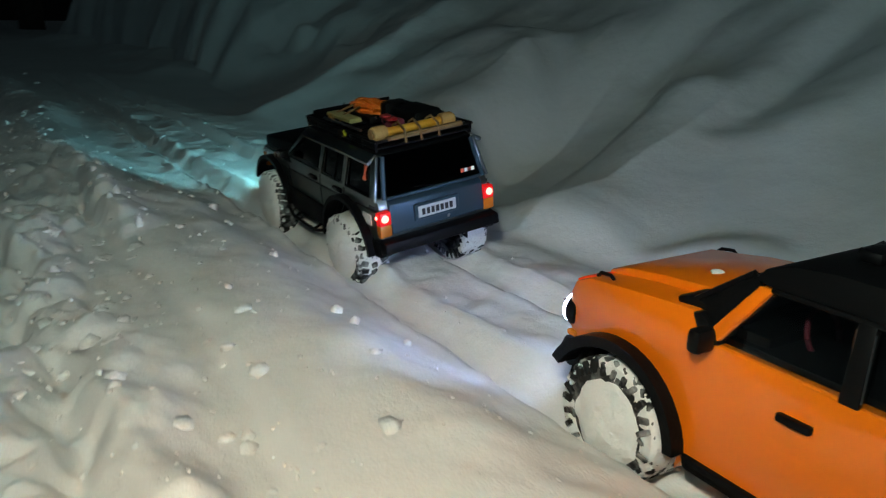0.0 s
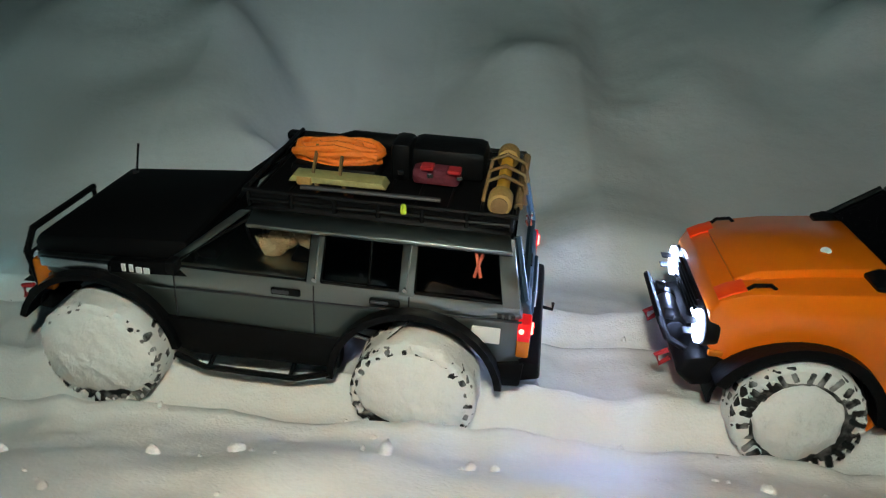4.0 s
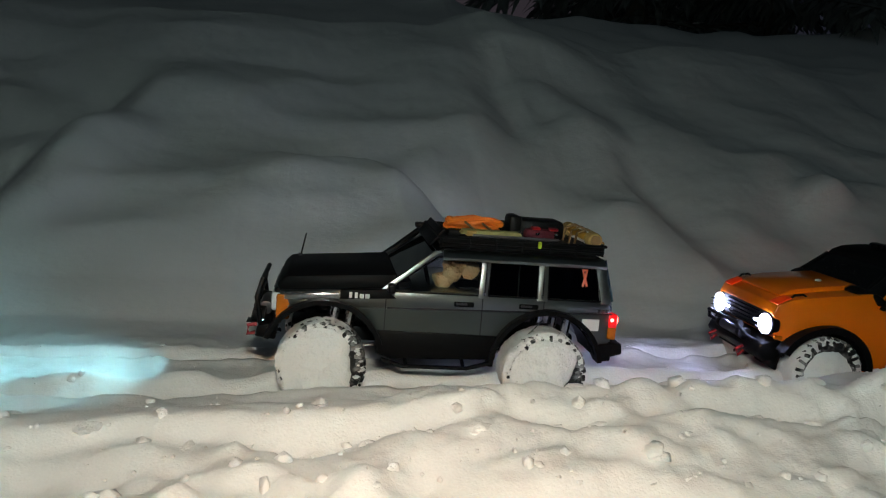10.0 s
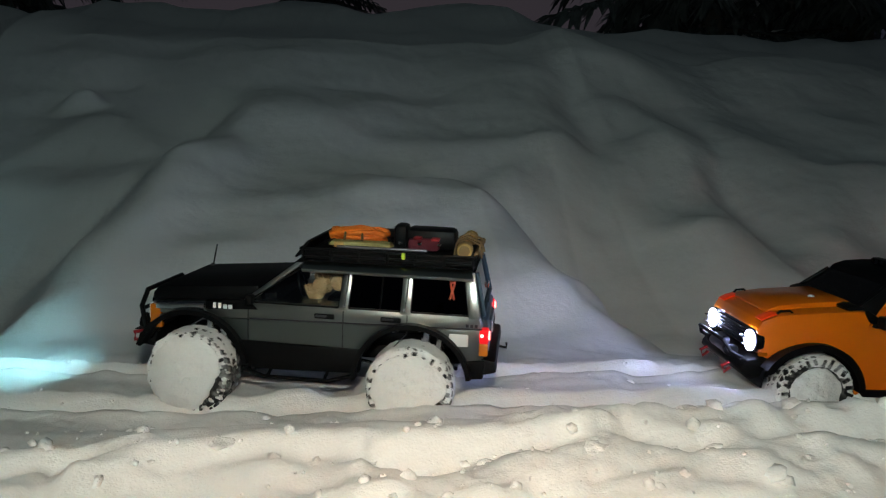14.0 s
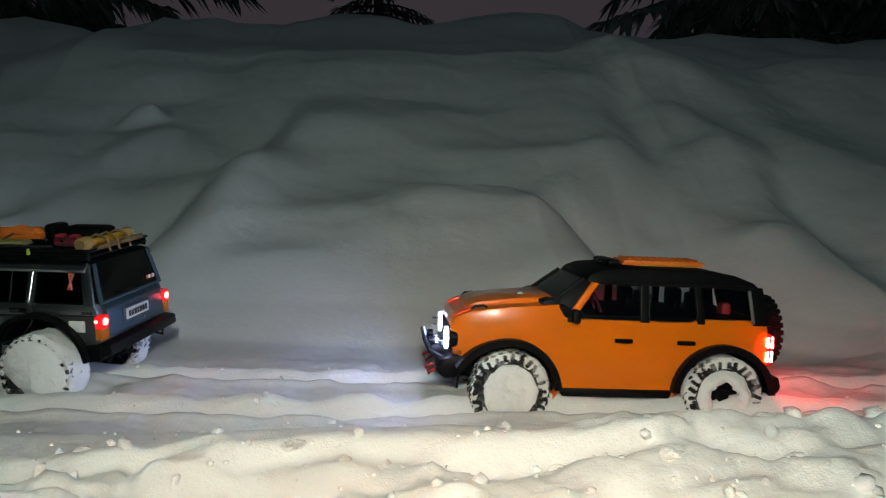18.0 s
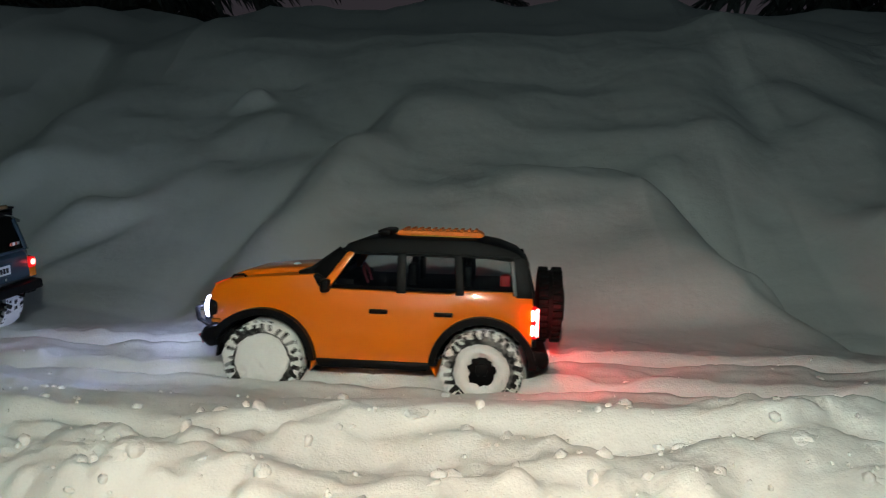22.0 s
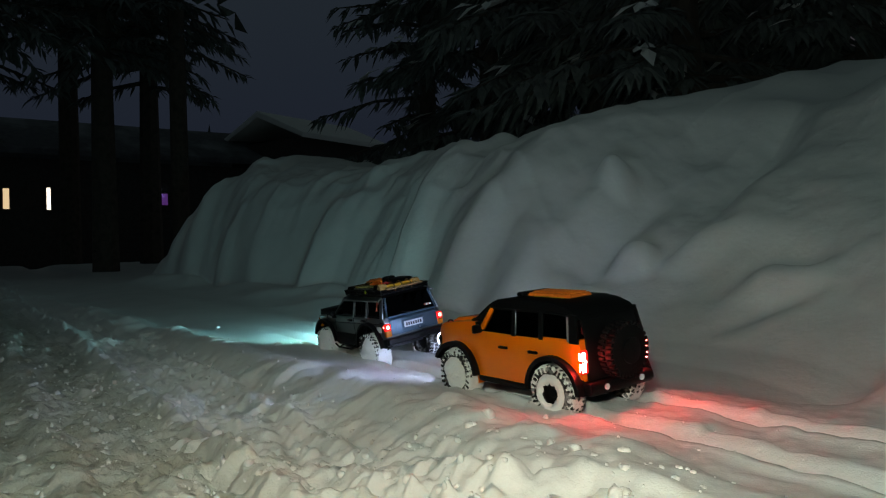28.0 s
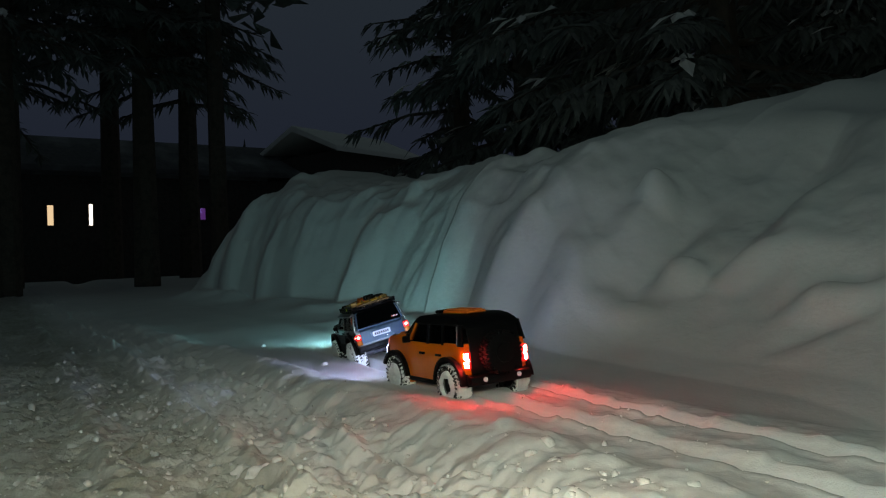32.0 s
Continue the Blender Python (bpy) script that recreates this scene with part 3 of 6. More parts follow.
    bank = bank * tall * (1 - step(6.0, 12.0, Y) * 0.55)
    on = step(0.0, 0.25, bank) * (1 - step(4, 7, Y))
    low = 1 - 0.65 * step(0.7, 1.4, d)
    warp = 0.10 * lattice(64, X, Y, 0.5)
    bank = bank + on * (0.032 * rough_noise(58, X, Y + 0.3 * X, 0.42, 2, 0.45) + 0.027 * low * lattice(62, X + warp, (Y - warp) * 1.25, 0.23) + 0.006 * low * lattice(65, X - warp, Y * 1.3, 0.11) + 0.0025 * rough_noise(59, X, Y, 0.07, 2, 0.55))
    for c in CREASES:
        bank = bank + crease(X, Y, *c)
    bank = bank + on * left * (0.045 * rough_noise(60, X, Y, 0.32, 3, 0.5))
    for bx, by, rx, ry, h in BUMPS:
        bank = bank + mound(X, Y, bx, by, rx, np.where(Y < by, 0.75 * ry, 1.5 * ry), 0.85 * h)
    # humps at the foot of the steep part
    foot = np.exp(-((d + 0.12) / 0.22) ** 2) * left * step(-10, -8.5, X)
    z = z + foot * (0.05 + 0.06 * lattice(61, X, Y, 0.55))
    return z + bank


BUMPS = ((-0.92, 2.84, 0.075, 0.055, 0.085), (-0.86, 3.02, 0.12, 0.08, -0.04), (0.62, 1.64, 0.055, 0.040, 0.060), (1.70, 1.94, 0.085, 0.060, 0.085),
         (1.17, 1.42, 0.170, 0.085, 0.060), (1.52, 1.42, 0.11, 0.07, 0.060), (0.42, 1.64, 0.20, 0.12, 0.060), (-1.64, 2.38, 0.110, 0.060, 0.130), (-1.90, 2.34, 0.090, 0.060, 0.120),
         (-1.20, 2.22, 0.140, 0.060, 0.100), (-2.28, 2.66, 0.090, 0.060, 0.110), (-0.45, 2.30, 0.18, 0.10, 0.03), (0.15, 2.05, 0.15, 0.10, 0.03),
         (2.08, 1.72, 0.120, 0.070, 0.060), (0.40, 2.55, 0.22, 0.15, -0.04), (1.1, 2.3, 0.2, 0.14, 0.04), (-2.1, 2.15, 0.16, 0.07, 0.05))


def spaced(a, b, fine, reach, growth):
    inner = np.arange(a, b, fine)
    out, stepw = [], fine
    x = inner[-1]
    while x < reach:
        stepw *= growth
        x += stepw
        out.append(x)
    inn, stepw = [], fine
    x = a
    while x > -reach:
        stepw *= growth
        x -= stepw
        inn.append(x)
    return np.array(inn[::-1] + list(inner) + out)


def sheet(name, xs, ys, mat):
    X, Y = np.meshgrid(xs, ys, indexing="ij")
    Z = snow_height(X, Y)
    nx, ny = X.shape
    co = np.stack([X, Y, Z], -1).reshape(-1, 3)
    idx = np.arange(nx * ny).reshape(nx, ny)
    quads = np.stack([idx[:-1, :-1], idx[1:, :-1], idx[1:, 1:], idx[:-1, 1:]], -1).reshape(-1, 4)
    me = bpy.data.meshes.new(name)
    me.vertices.add(len(co))
    me.vertices.foreach_set("co", co.ravel())
    me.loops.add(quads.size)
    me.loops.foreach_set("vertex_index", quads.ravel().astype(np.int32))
    me.polygons.add(len(quads))
    me.polygons.foreach_set("loop_start", np.arange(0, quads.size, 4, dtype=np.int32))
    me.polygons.foreach_set("use_smooth", np.ones(len(quads), dtype=bool))
    me.update(calc_edges=True)
    me.materials.append(mat)
    return new(name, me)


ground_x = spaced(-9.6, 2.6, 0.03, 400, 1.07)
ground_x = np.unique(np.concatenate([ground_x[(ground_x < -3.6) | (ground_x > 2.6)], np.arange(-3.6, -2.7, 0.0095), np.arange(-2.7, -0.2, 0.0062), np.arange(-0.2, 2.6, 0.0066)]))
ground_y = spaced(-0.55, 1.45, 0.0088, 400, 1.045)
ground_y = np.unique(np.concatenate([ground_y[(ground_y < 0.25) | ((ground_y > 0.82) & (ground_y < 1.44)) | (ground_y > 3.4)], np.arange(0.256, 0.817, 0.0062), np.arange(1.45, 3.4, 0.0125)]))
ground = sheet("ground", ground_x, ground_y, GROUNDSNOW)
tagged(ground, "deep churned snow with wheel ruts and a tall ploughed bank", "snow", kind="structure")


def height_at(x, y):
    return float(snow_height(np.array([x]), np.array([y]))[0])


def lump_mesh(rng, size, flat=0.75, cuts=2, jag=0.0):
    b = bmesh.new()
    bmesh.ops.create_icosphere(b, subdivisions=cuts, radius=1)
    off = Vector((rng.uniform(0, 50), rng.uniform(0, 50), rng.uniform(0, 50)))
    s = (rng.uniform(0.8, 1.3), rng.uniform(0.7, 1.1), rng.uniform(0.6, 1.0) * flat)
    for v in b.verts:
        k = 1 + 0.38 * noise.noise(v.co * 1.1 + off) + 0.20 * noise.noise(v.co * 2.7 + off) + jag * (0.5 - abs(noise.noise(v.co * 1.9 - off)) * 2.2) + 0.35 * jag * noise.noise(v.co * 6 + off)
        v.co = Vector((v.co.x * s[0], v.co.y * s[1], v.co.z * s[2])) * k * size
    return b


# clods thrown up on the berm and beside the road
LUMPS = ((0.14, 0.73, 0.020), (0.02, 0.71, 0.017), (-0.17, 0.80, 0.018), (-0.07, 0.74, 0.015), (0.42, 0.74, 0.017), (0.28, 0.66, 0.016),
         (-1.41, 0.90, 0.028), (-1.45, 0.46, 0.048), (-1.38, 0.48, 0.036), (-0.68, 0.34, 0.056), (-0.77, 0.40, 0.052), (-0.84, 0.44, 0.040), (-0.60, 0.42, 0.034), (-0.58, 0.33, 0.038), (-0.74, 0.31, 0.034), (-1.02, 0.62, 0.020),
         (0.60, 0.70, 0.018), (0.80, 0.66, 0.020), (-0.38, 0.70, 0.018), (-0.30, 0.60, 0.020), (1.15, 0.55, 0.022), (0.95, 0.60, 0.018),
         (-0.52, 0.72, 0.016), (0.10, 0.55, 0.019), (-1.20, 0.52, 0.026), (-0.95, 0.40, 0.024), (1.35, 0.60, 0.020), (1.05, 0.70, 0.018))


def snow_clods():
    rng = random.Random(4)
    more = [(rng.uniform(-0.75, 1.7), rng.gauss(0.60, 0.07), 0.007 + 0.011 * rng.random() ** 2) for _ in range(18)]
    for x, y, r in [(a, b, c * 0.85) for a, b, c in LUMPS] + more:
        ob = part("snow_clod", lump_mesh(rng, r, 0.72 if r < 0.024 else 0.95, cuts=3, jag=0.14), CLUMP)
        ob.matrix_world = pose(x, y, height_at(x, y) - r * 0.42, 0, 0, rng.uniform(0, 360))
        tagged(ob, "rough clod of clean snow lying on the berm", "snow clod", "clods along the berm")


def loose_snow():
    """Crumbs of snow, far too many to count."""
    rng = random.Random(9)
    xs, ys, rs = [], [], []
    for _ in range(1500):
        x = rng.uniform(-2.6, 2.2)
        y = min(0.86, max(0.12, rng.gauss(0.58, 0.17)))
        if x < -0.5 and rng.random() < 0.35:
            continue
        xs.append(x), ys.append(y), rs.append(0.0018 + 0.0085 * rng.random() ** 5)
    for _ in range(220):
        x = rng.uniform(-1.9, 2.6)
        y = float(track_y(np.array(x))) + rng.choice((-0.14, -0.05, 0.05, 0.14)) + rng.gauss(0, 0.015)
        xs.append(x), ys.append(y), rs.append(0.0015 + 0.0045 * rng.random() ** 4)
    for _ in range(1500):
        x = -0.45 - 2.6 * rng.random() ** 1.3
        y = rng.uniform(-0.25, 0.82)
        xs.append(x), ys.append(y), rs.append(0.002 + 0.007 * rng.random() ** 3)
    for _ in range(260):
        x = rng.uniform(-4.5, -0.6)
        y = rng.gauss(0.35, 0.35)
        xs.append(x), ys.append(y), rs.append(0.003 + 0.012 * rng.random() ** 4)
    zs = snow_height(np.array(xs), np.array(ys))
    base = bmesh.new()
    bmesh.ops.create_icosphere(base, subdivisions=1, radius=1)
    bv = np.array([v.co for v in base.verts])
    bf = np.array([[v.index for v in f.verts] for f in base.faces])
    base.free()
    r2 = np.random.RandomState(5)
    n = len(xs)
    V = bv[None] * (1 + 0.3 * r2.uniform(-1, 1, (n, len(bv), 1))) * np.array(rs)[:, None, None] * r2.uniform(0.6, 1.35, (n, 1, 3))
    V = V + np.stack([xs, ys, zs + np.array(rs) * 0.1], -1)[:, None]
    F = bf[None] + (np.arange(n) * len(bv))[:, None, None]
    me = bpy.data.meshes.new("loose_snow")
    me.from_pydata(V.reshape(-1, 3).tolist(), [], F.reshape(-1, 3).tolist())
    me.polygons.foreach_set("use_smooth", np.ones(len(me.polygons), dtype=bool))
    me.materials.append(CLUMP)
    tagged(new("loose_snow", me), "scattered crumbs of snow over the berm and ruts", "snow crumbs", kind="stuff")


def broken_crust():
    """Flat broken bits of snow crust strewn over the near berm."""
    r2 = np.random.RandomState(15)
    base = bmesh.new()
    bmesh.ops.create_icosphere(base, subdivisions=2, radius=1)
    bv = np.array([v.co for v in base.verts])
    bf = np.array([[v.index for v in f.verts] for f in base.faces])
    base.free()
    n = 230
    xs, ys = r2.uniform(-1.0, 1.9, n), np.clip(r2.normal(0.57, 0.10, n), 0.25, 0.80)
    rs = 0.003 + 0.010 * r2.rand(n) ** 2.4
    zs = snow_height(xs, ys)
    V, F = [], []
    for i in range(n):
        q = bv * (1 + 0.20 * np.sin(bv @ r2.uniform(-3, 3, 3) + r2.uniform(0, 6))[:, None]) * (1 + 0.24 * r2.uniform(-1, 1, (len(bv), 1)))
        q = q * rs[i] * np.array([r2.uniform(0.9, 1.5), r2.uniform(0.7, 1.1), r2.uniform(0.30, 0.60)])
        m = np.array(Euler((r2.uniform(-0.5, 0.5), r2.uniform(-0.5, 0.5), r2.uniform(0, 6.28))).to_matrix())
        V.append(q @ m.T + np.array([xs[i], ys[i], zs[i] - 0.20 * rs[i]]))
        F.append(bf + i * len(bv))
    me = bpy.data.meshes.new("broken_crust")
    me.from_pydata(np.concatenate(V).tolist(), [], np.concatenate(F).tolist())
    me.polygons.foreach_set("use_smooth", np.ones(len(me.polygons), dtype=bool))
    me.materials.append(SNOW)
    tagged(new("broken_crust", me), "broken bits of crusted snow strewn over the berm", "snow crust", kind="stuff")


snow_clods()
broken_crust()
loose_snow()


# ---- wheels ----
def wheel(name, parent, x, y, z, R, width, seed, cover, hub_shows, spoke_mat, bare=None, uneven=0.0, dome=0.20, crumbs=40, thin=0.035, reach=0.70, crown=1.0):
    """A snow-caked wheel: rim in the middle, tyre with lugs, packed snow on its outer face. Its axle lies along y; sign of y is outward."""
    s = 1 if y > 0 else -1
    rng = random.Random(seed)
    b = disc((0, 0, 0), (0, 1, 0), R * 0.50, width * 0.62, seg=28, bevel=0.002)
    disc((0, s * width * 0.33, 0), (0, 1, 0), R * 0.16, width * 0.16, seg=12, bevel=0.001, bm=b)
    rim = part(name, b, spoke_mat, parent)
    # carcass: a ring with a rounded section
    b = bmesh.new()
    sect = [(0.52, -0.40), (0.60, -0.50), (0.80, -0.52), (0.91, -0.44), (0.935, 0.0), (0.91, 0.44), (0.80, 0.52), (0.60, 0.50), (0.52, 0.40)]
    n = 44
    rings = []
    for i in range(n):
        a = 2 * math.pi * i / n
        rings.append([b.verts.new((R * r * math.cos(a), width * q, R * r * math.sin(a))) for r, q in sect])
    for i in range(n):
        A, C = rings[i], rings[(i + 1) % n]
        for j in range(len(sect)):
            k = (j + 1) % len(sect)
            b.faces.new((A[j], A[k], C[k], C[j]))
    part("tyre", b, RUBBER, rim, "knobbly black rubber tyre caked with snow")
    lean = rng.uniform(0, 6.28) if bare is None else math.radians(bare)
    b = bmesh.new()
    lugs = 30
    for i in range(lugs):
        for row, (q, wid, sh) in enumerate(((-0.36, 0.30, 0.0), (0.0, 0.24, 0.5), (0.36, 0.30, 0.0))):
            a = 2 * math.pi * (i + sh) / lugs
            lug = box(0, 0, 0, R * 0.14, width * wid * 0.9, R * 0.06, 0.0009, seg=1)
            m = Matrix.Rotation(-a, 4, "Y") @ Matrix.Translation((R * 0.955, width * q, 0)) @ Matrix.Rotation(math.pi / 2, 4, "Y")
            m = m @ Matrix.Rotation((0.45 if row == 0 else -0.45 if row == 2 else 0.2), 4, "Z")
            for v in lug.verts:
                v.co = m @ v.co
            merge(b, lug)
    for i in range(26):
        for q in ((-0.49, 0.49) if thin > 0.05 else (-0.53, 0.53)):
            a = 2 * math.pi * (i + rng.uniform(-0.12, 0.12)) / 26
            lug = box(0, 0, 0, R * rng.uniform(0.07, 0.12), width * rng.uniform(0.12, 0.18), R * rng.uniform(0.15, 0.26), 0.0009, seg=1)
            m = Matrix.Rotation(-a, 4, "Y") @ Matrix.Translation((R * rng.uniform(0.80, 0.86), width * q, 0)) @ Matrix.Rotation(math.pi / 2, 4, "Y") @ Matrix.Rotation(rng.uniform(-0.3, 0.3) + 0.12 * (-1) ** i, 4, "Y")
            for v in lug.verts:
                v.co = m @ v.co
            merge(b, lug)
    part("tread", b, LUG, rim, "dark tyre lugs dusted with snow")["kind"] = "stuff"
    # packed snow: a rough domed disc on the outer face, fuller away from the bare side
    b = bmesh.new()
    off = Vector((rng.uniform(0, 40), rng.uniform(0, 40), 0))
    rings, N, M = [], 12, 48
    for i in range(N + 1):
        u = i / N
        row = []
        for j in range(M):
            a = 2 * math.pi * j / M
            edge = cover * (1 + 0.05 * noise.noise(Vector((math.cos(a) * 2.2, math.sin(a) * 2.2, 0)) + off) + 0.05 * noise.noise(Vector((math.cos(a) * 7, math.sin(a) * 7, 0)) + off))
            edge = min(edge - uneven * max(0, math.cos(a - lean)) ** 3, 1.05)
            inner = hub_shows * (1 + 0.25 * noise.noise(Vector((math.cos(a) * 3, math.sin(a) * 3, 7)) + off))
            r = R * (inner + (edge - inner) * u)
            t = math.sin(math.pi * min(1, u * 0.9 + 0.1)) if hub_shows > 0.1 else math.cos(u * math.pi / 2) ** 0.6
            bulge = width * (0.50 + dome * t) + 0.0030 * noise.noise(Vector((r * 60 * math.cos(a), r * 60 * math.sin(a), 3)) + off) + 0.0018 * noise.noise(Vector((r * 190 * math.cos(a), r * 190 * math.sin(a), 3)) + off)
            if u == 1:
                bulge = width * 0.42
            row.append(b.verts.new((r * math.cos(a), s * bulge, -r * math.sin(a))))
        rings.append(row)
    for A, C in zip(rings, rings[1:]):
        for j in range(M):
            b.faces.new((A[j], A[(j + 1) % M], C[(j + 1) % M], C[j]))
    if hub_shows < 0.1:
        b.faces.new(rings[0])
    part("packed_snow", b, PACKED, rim, "white snow packed over the wheel's face")
    # a crust of snow over the running surface and shoulders, broken by the lugs
    b = bmesh.new()
    n = 84
    sect = [(reach, 0.47), (reach + 0.01, 0.51), (reach * 0.5 + 0.47, 0.535), (0.945, 0.53), (crown - 0.01, 0.46), (crown, 0.34), (crown, 0.17), (crown, 0.0)]
    sect = sect + [(r, -q) for r, q in sect[-2::-1]]
    wv = len(sect)
    rings = []
    for i in range(n):
        a = 2 * math.pi * i / n
        ca, sa = math.cos(a), math.sin(a)
        row = []
        for r, q in sect:
            d = 0.026 * noise.noise(Vector((ca * 6, sa * 6, q * 4)) + off) + 0.034 * noise.noise(Vector((ca * 19, sa * 19, q * 11)) + off)
            d -= thin * max(0, math.cos(a - lean)) ** 4
            d += 0.045 * noise.noise(Vector((ca * 1.3, sa * 1.3, 9.0)) + off)
            k = r + d * (1 if abs(q) < 0.52 else 0.3)
            row.append(b.verts.new((R * k * ca, width * (q + (d * 1.6 if abs(q) > 0.45 else 0) * (1 if q > 0 else -1)), -R * k * sa)))
        rings.append(row)
    for i in range(n):
        A, C = rings[i], rings[(i + 1) % n]
        for j in range(wv - 1):
            b.faces.new((A[j], A[j + 1], C[j + 1], C[j]))
    part("tread_snow", b, PACKED, rim, "snow crusted over the tread")
    # crumbs between the lugs of the outer shoulder
    b = bmesh.new()
    for i in range(crumbs):
        a = rng.uniform(0, 2 * math.pi)
        k = lump_mesh(rng, rng.uniform(0.0022, 0.0048), 0.9, 1)
        rr = R * rng.uniform(0.80, 0.95)
        for v in k.verts:
            v.co = v.co + Vector((rr * math.cos(a), s * width * 0.5, -rr * math.sin(a)))
        merge(b, k)
    part("shoulder_snow", b, PACKED, rim, "snow clogging the tread")["kind"] = "stuff"
    rim.matrix_basis = pose(x, y, z)
    return rim


def side_shape(points, cut):
    """Outline from points (x, z), with arches given as (centre x, centre z, radius) cut into its lower edge at the marks."""
    out = []
    for p in points:
        if len(p) == 3:
            cx, cz, r = p
            for i in range(19):
                a = math.radians(-8 + 196 * i / 18)
                out.append((cx + r * math.cos(a) * cut, cz + r * math.sin(a)))
        else:
            out.append(p)
    return out


# ---- the orange truck ----
def orange_truck():
    t = empty("toy_truck", "bright orange radio-controlled truck, black roof, spare tyre, snow-caked wheels", "toy truck", "toy trucks in the snow")
    HW = 0.099

    def tuck(x, y, z):
        k = 1.0
        if x > 0.14:
            k -= 0.22 * ((x - 0.14) / 0.09) ** 2 * 0.6
        if x < -0.19:
            k -= 0.05 * ((-0.19 - x) / 0.035)
        if z > 0.15:
            k -= 0.9 * (z - 0.15)
        if z < 0.085:
            k -= 0.6 * (0.085 - z)
        return Vector((x, y * k, z))
    prof = side_shape([(0.222, 0.108), (0.230, 0.118), (0.232, 0.150), (0.226, 0.163), (0.206, 0.173), (0.16, 0.180), (0.085, 0.186), (0.074, 0.166), (-0.04, 0.165), (-0.108, 0.165),
                       (-0.122, 0.170), (-0.222, 0.170), (-0.226, 0.14), (-0.224, 0.088), (-0.219, 0.086)], 1)
    # lower edge from the rear to the front, with both arches
    low = []
    for cx in (-0.156, 0.156):
        for i in range(17):
            a = math.radians(196 - (212 if cx < 0 else 158) * i / 16)
            low.append((cx + 0.067 * math.cos(a), 0.062 + 0.067 * math.sin(a)))
        if cx < 0:
            low += [(-0.080, 0.064), (0.078, 0.064)]
    # rear part of the body ends at the arch
    low = [p for p in low if p[0] > -0.2195 and p[0] < 0.2215]
    body = part("body", prism(prof + low, -HW, HW, 0.004, squeeze=tuck), ORANGE, t, "glossy bright orange body shell")
    # handles, flares and sills
    for s in (1, -1):
        for hx, hz in ((-0.008, 0.137), (-0.100, 0.136)):
            part("door_handle", box(hx, s * 0.1015, hz, 0.026, 0.006, 0.006, 0.0015), BLACK, body, "black door handle")
        for cx in (0.156, -0.156):
            part("wheel_flare", arc_ring(cx, 0.060, 0.066, 0.076, 26 if cx > 0 else 4, 176, s * 0.088, s * 0.112), BLACK, t, "black plastic wheel arch flare")
            part("inner_arch", arc_ring(cx, 0.060, 0.064, 0.067, 0, 180, s * 0.03, s * 0.09), MATT, t)
        part("side_sill", prism([(0.082, 0.066), (-0.084, 0.066), (-0.080, 0.054), (0.078, 0.054)], s * 0.075, s * 0.102, 0.003), BLACK, t, "black rock slider")
        m = part("mirror", box(0.066, s * 0.112, 0.172, 0.012, 0.020, 0.019, 0.004), BLACK, t, "black door mirror")
        part("mirror_stem", box(0.070, s * 0.098, 0.165, 0.010, 0.016, 0.006, 0.002), BLACK, m)
    part("hood_bulge", prism([(0.210, 0.168), (0.214, 0.174), (0.195, 0.183), (0.15, 0.189), (0.09, 0.194), (0.085, 0.182)], -0.060, 0.060, 0.008), ORANGE, t)
    part("cowl", prism([(0.112, 0.188), (0.098, 0.193), (0.060, 0.186), (0.060, 0.166), (0.100, 0.166)], -0.090, 0.090, 0.003), BLACK, t, "black scuttle panel")
    for s in (1, -1):
        part("cowl_side", prism([(0.088, 0.1845), (0.080, 0.1700), (0.071, 0.1625), (0.060, 0.166), (0.066, 0.177), (0.080, 0.1865)], s * 0.084, s * 0.0995, 0.003), BLACK, t, "black scuttle corner")
        part("hood_handle", tube([(0.206, s * 0.080, 0.1735), (0.202, s * 0.081, 0.178), (0.190, s * 0.082, 0.1795), (0.186, s * 0.082, 0.176)], 0.0018, 6), BLACK, t, "small black grab loop")
        # patch coloured and self-glowing in place of lamplight coming through the bonnet
        part("lit_shell", prism([(0.2275, 0.1640), (0.2175, 0.1702), (0.2065, 0.1742), (0.2065, 0.172), (0.2165, 0.168), (0.2260, 0.162)], s * 0.060, s * 0.083, 0.0008), HOODGLOW, t, "shell glowing red over the headlamp")
    part("hood_snow", lump_mesh(random.Random(2), 0.006, 0.5), PACKED, t, "dab of snow on the bonnet").matrix_basis = pose(0.13, 0.02, 0.191)
    # roof and pillars
    def lean(x, y, z):
        return Vector((x, y * (1 - 1.9 * max(0, z - 0.168)), z))
    part("roof", prism([(0.047, 0.221), (0.040, 0.230), (0.022, 0.237), (-0.01, 0.240), (-0.14, 0.2395), (-0.175, 0.234), (-0.202, 0.224), (-0.219, 0.208), (-0.212, 0.210), (-0.15, 0.216), (0.02, 0.216)], -0.097, 0.097, 0.005, squeeze=lean),
         MATT, t, "black hard top roof")
    for s in (1, -1):
        def pill(name, xb0, xb1, xt0, xt1, mat, zb=0.163, zt=0.218, label=""):
            w0, w1 = s * 0.0965, s * 0.0965 * (1 - 1.9 * (zt - 0.168))
            part(name, panel([(xb0, w0, zb), (xb1, w0, zb), (xt1, w1, zt), (xt0, w1, zt)], 0.006, 0.0015), mat, t, label)
        pill("windscreen_pillar", 0.080, 0.066, 0.040, 0.028, ORANGE, label="orange windscreen pillar")
        pill("door_pillar", -0.032, -0.046, -0.032, -0.044, BLACK)
        pill("door_pillar", -0.116, -0.128, -0.112, -0.124, BLACK)
        pill("rear_pillar", -0.200, -0.224, -0.194, -0.214, BLACK)
        w0, w1 = s * 0.094, s * 0.094 * (1 - 1.9 * 0.046)
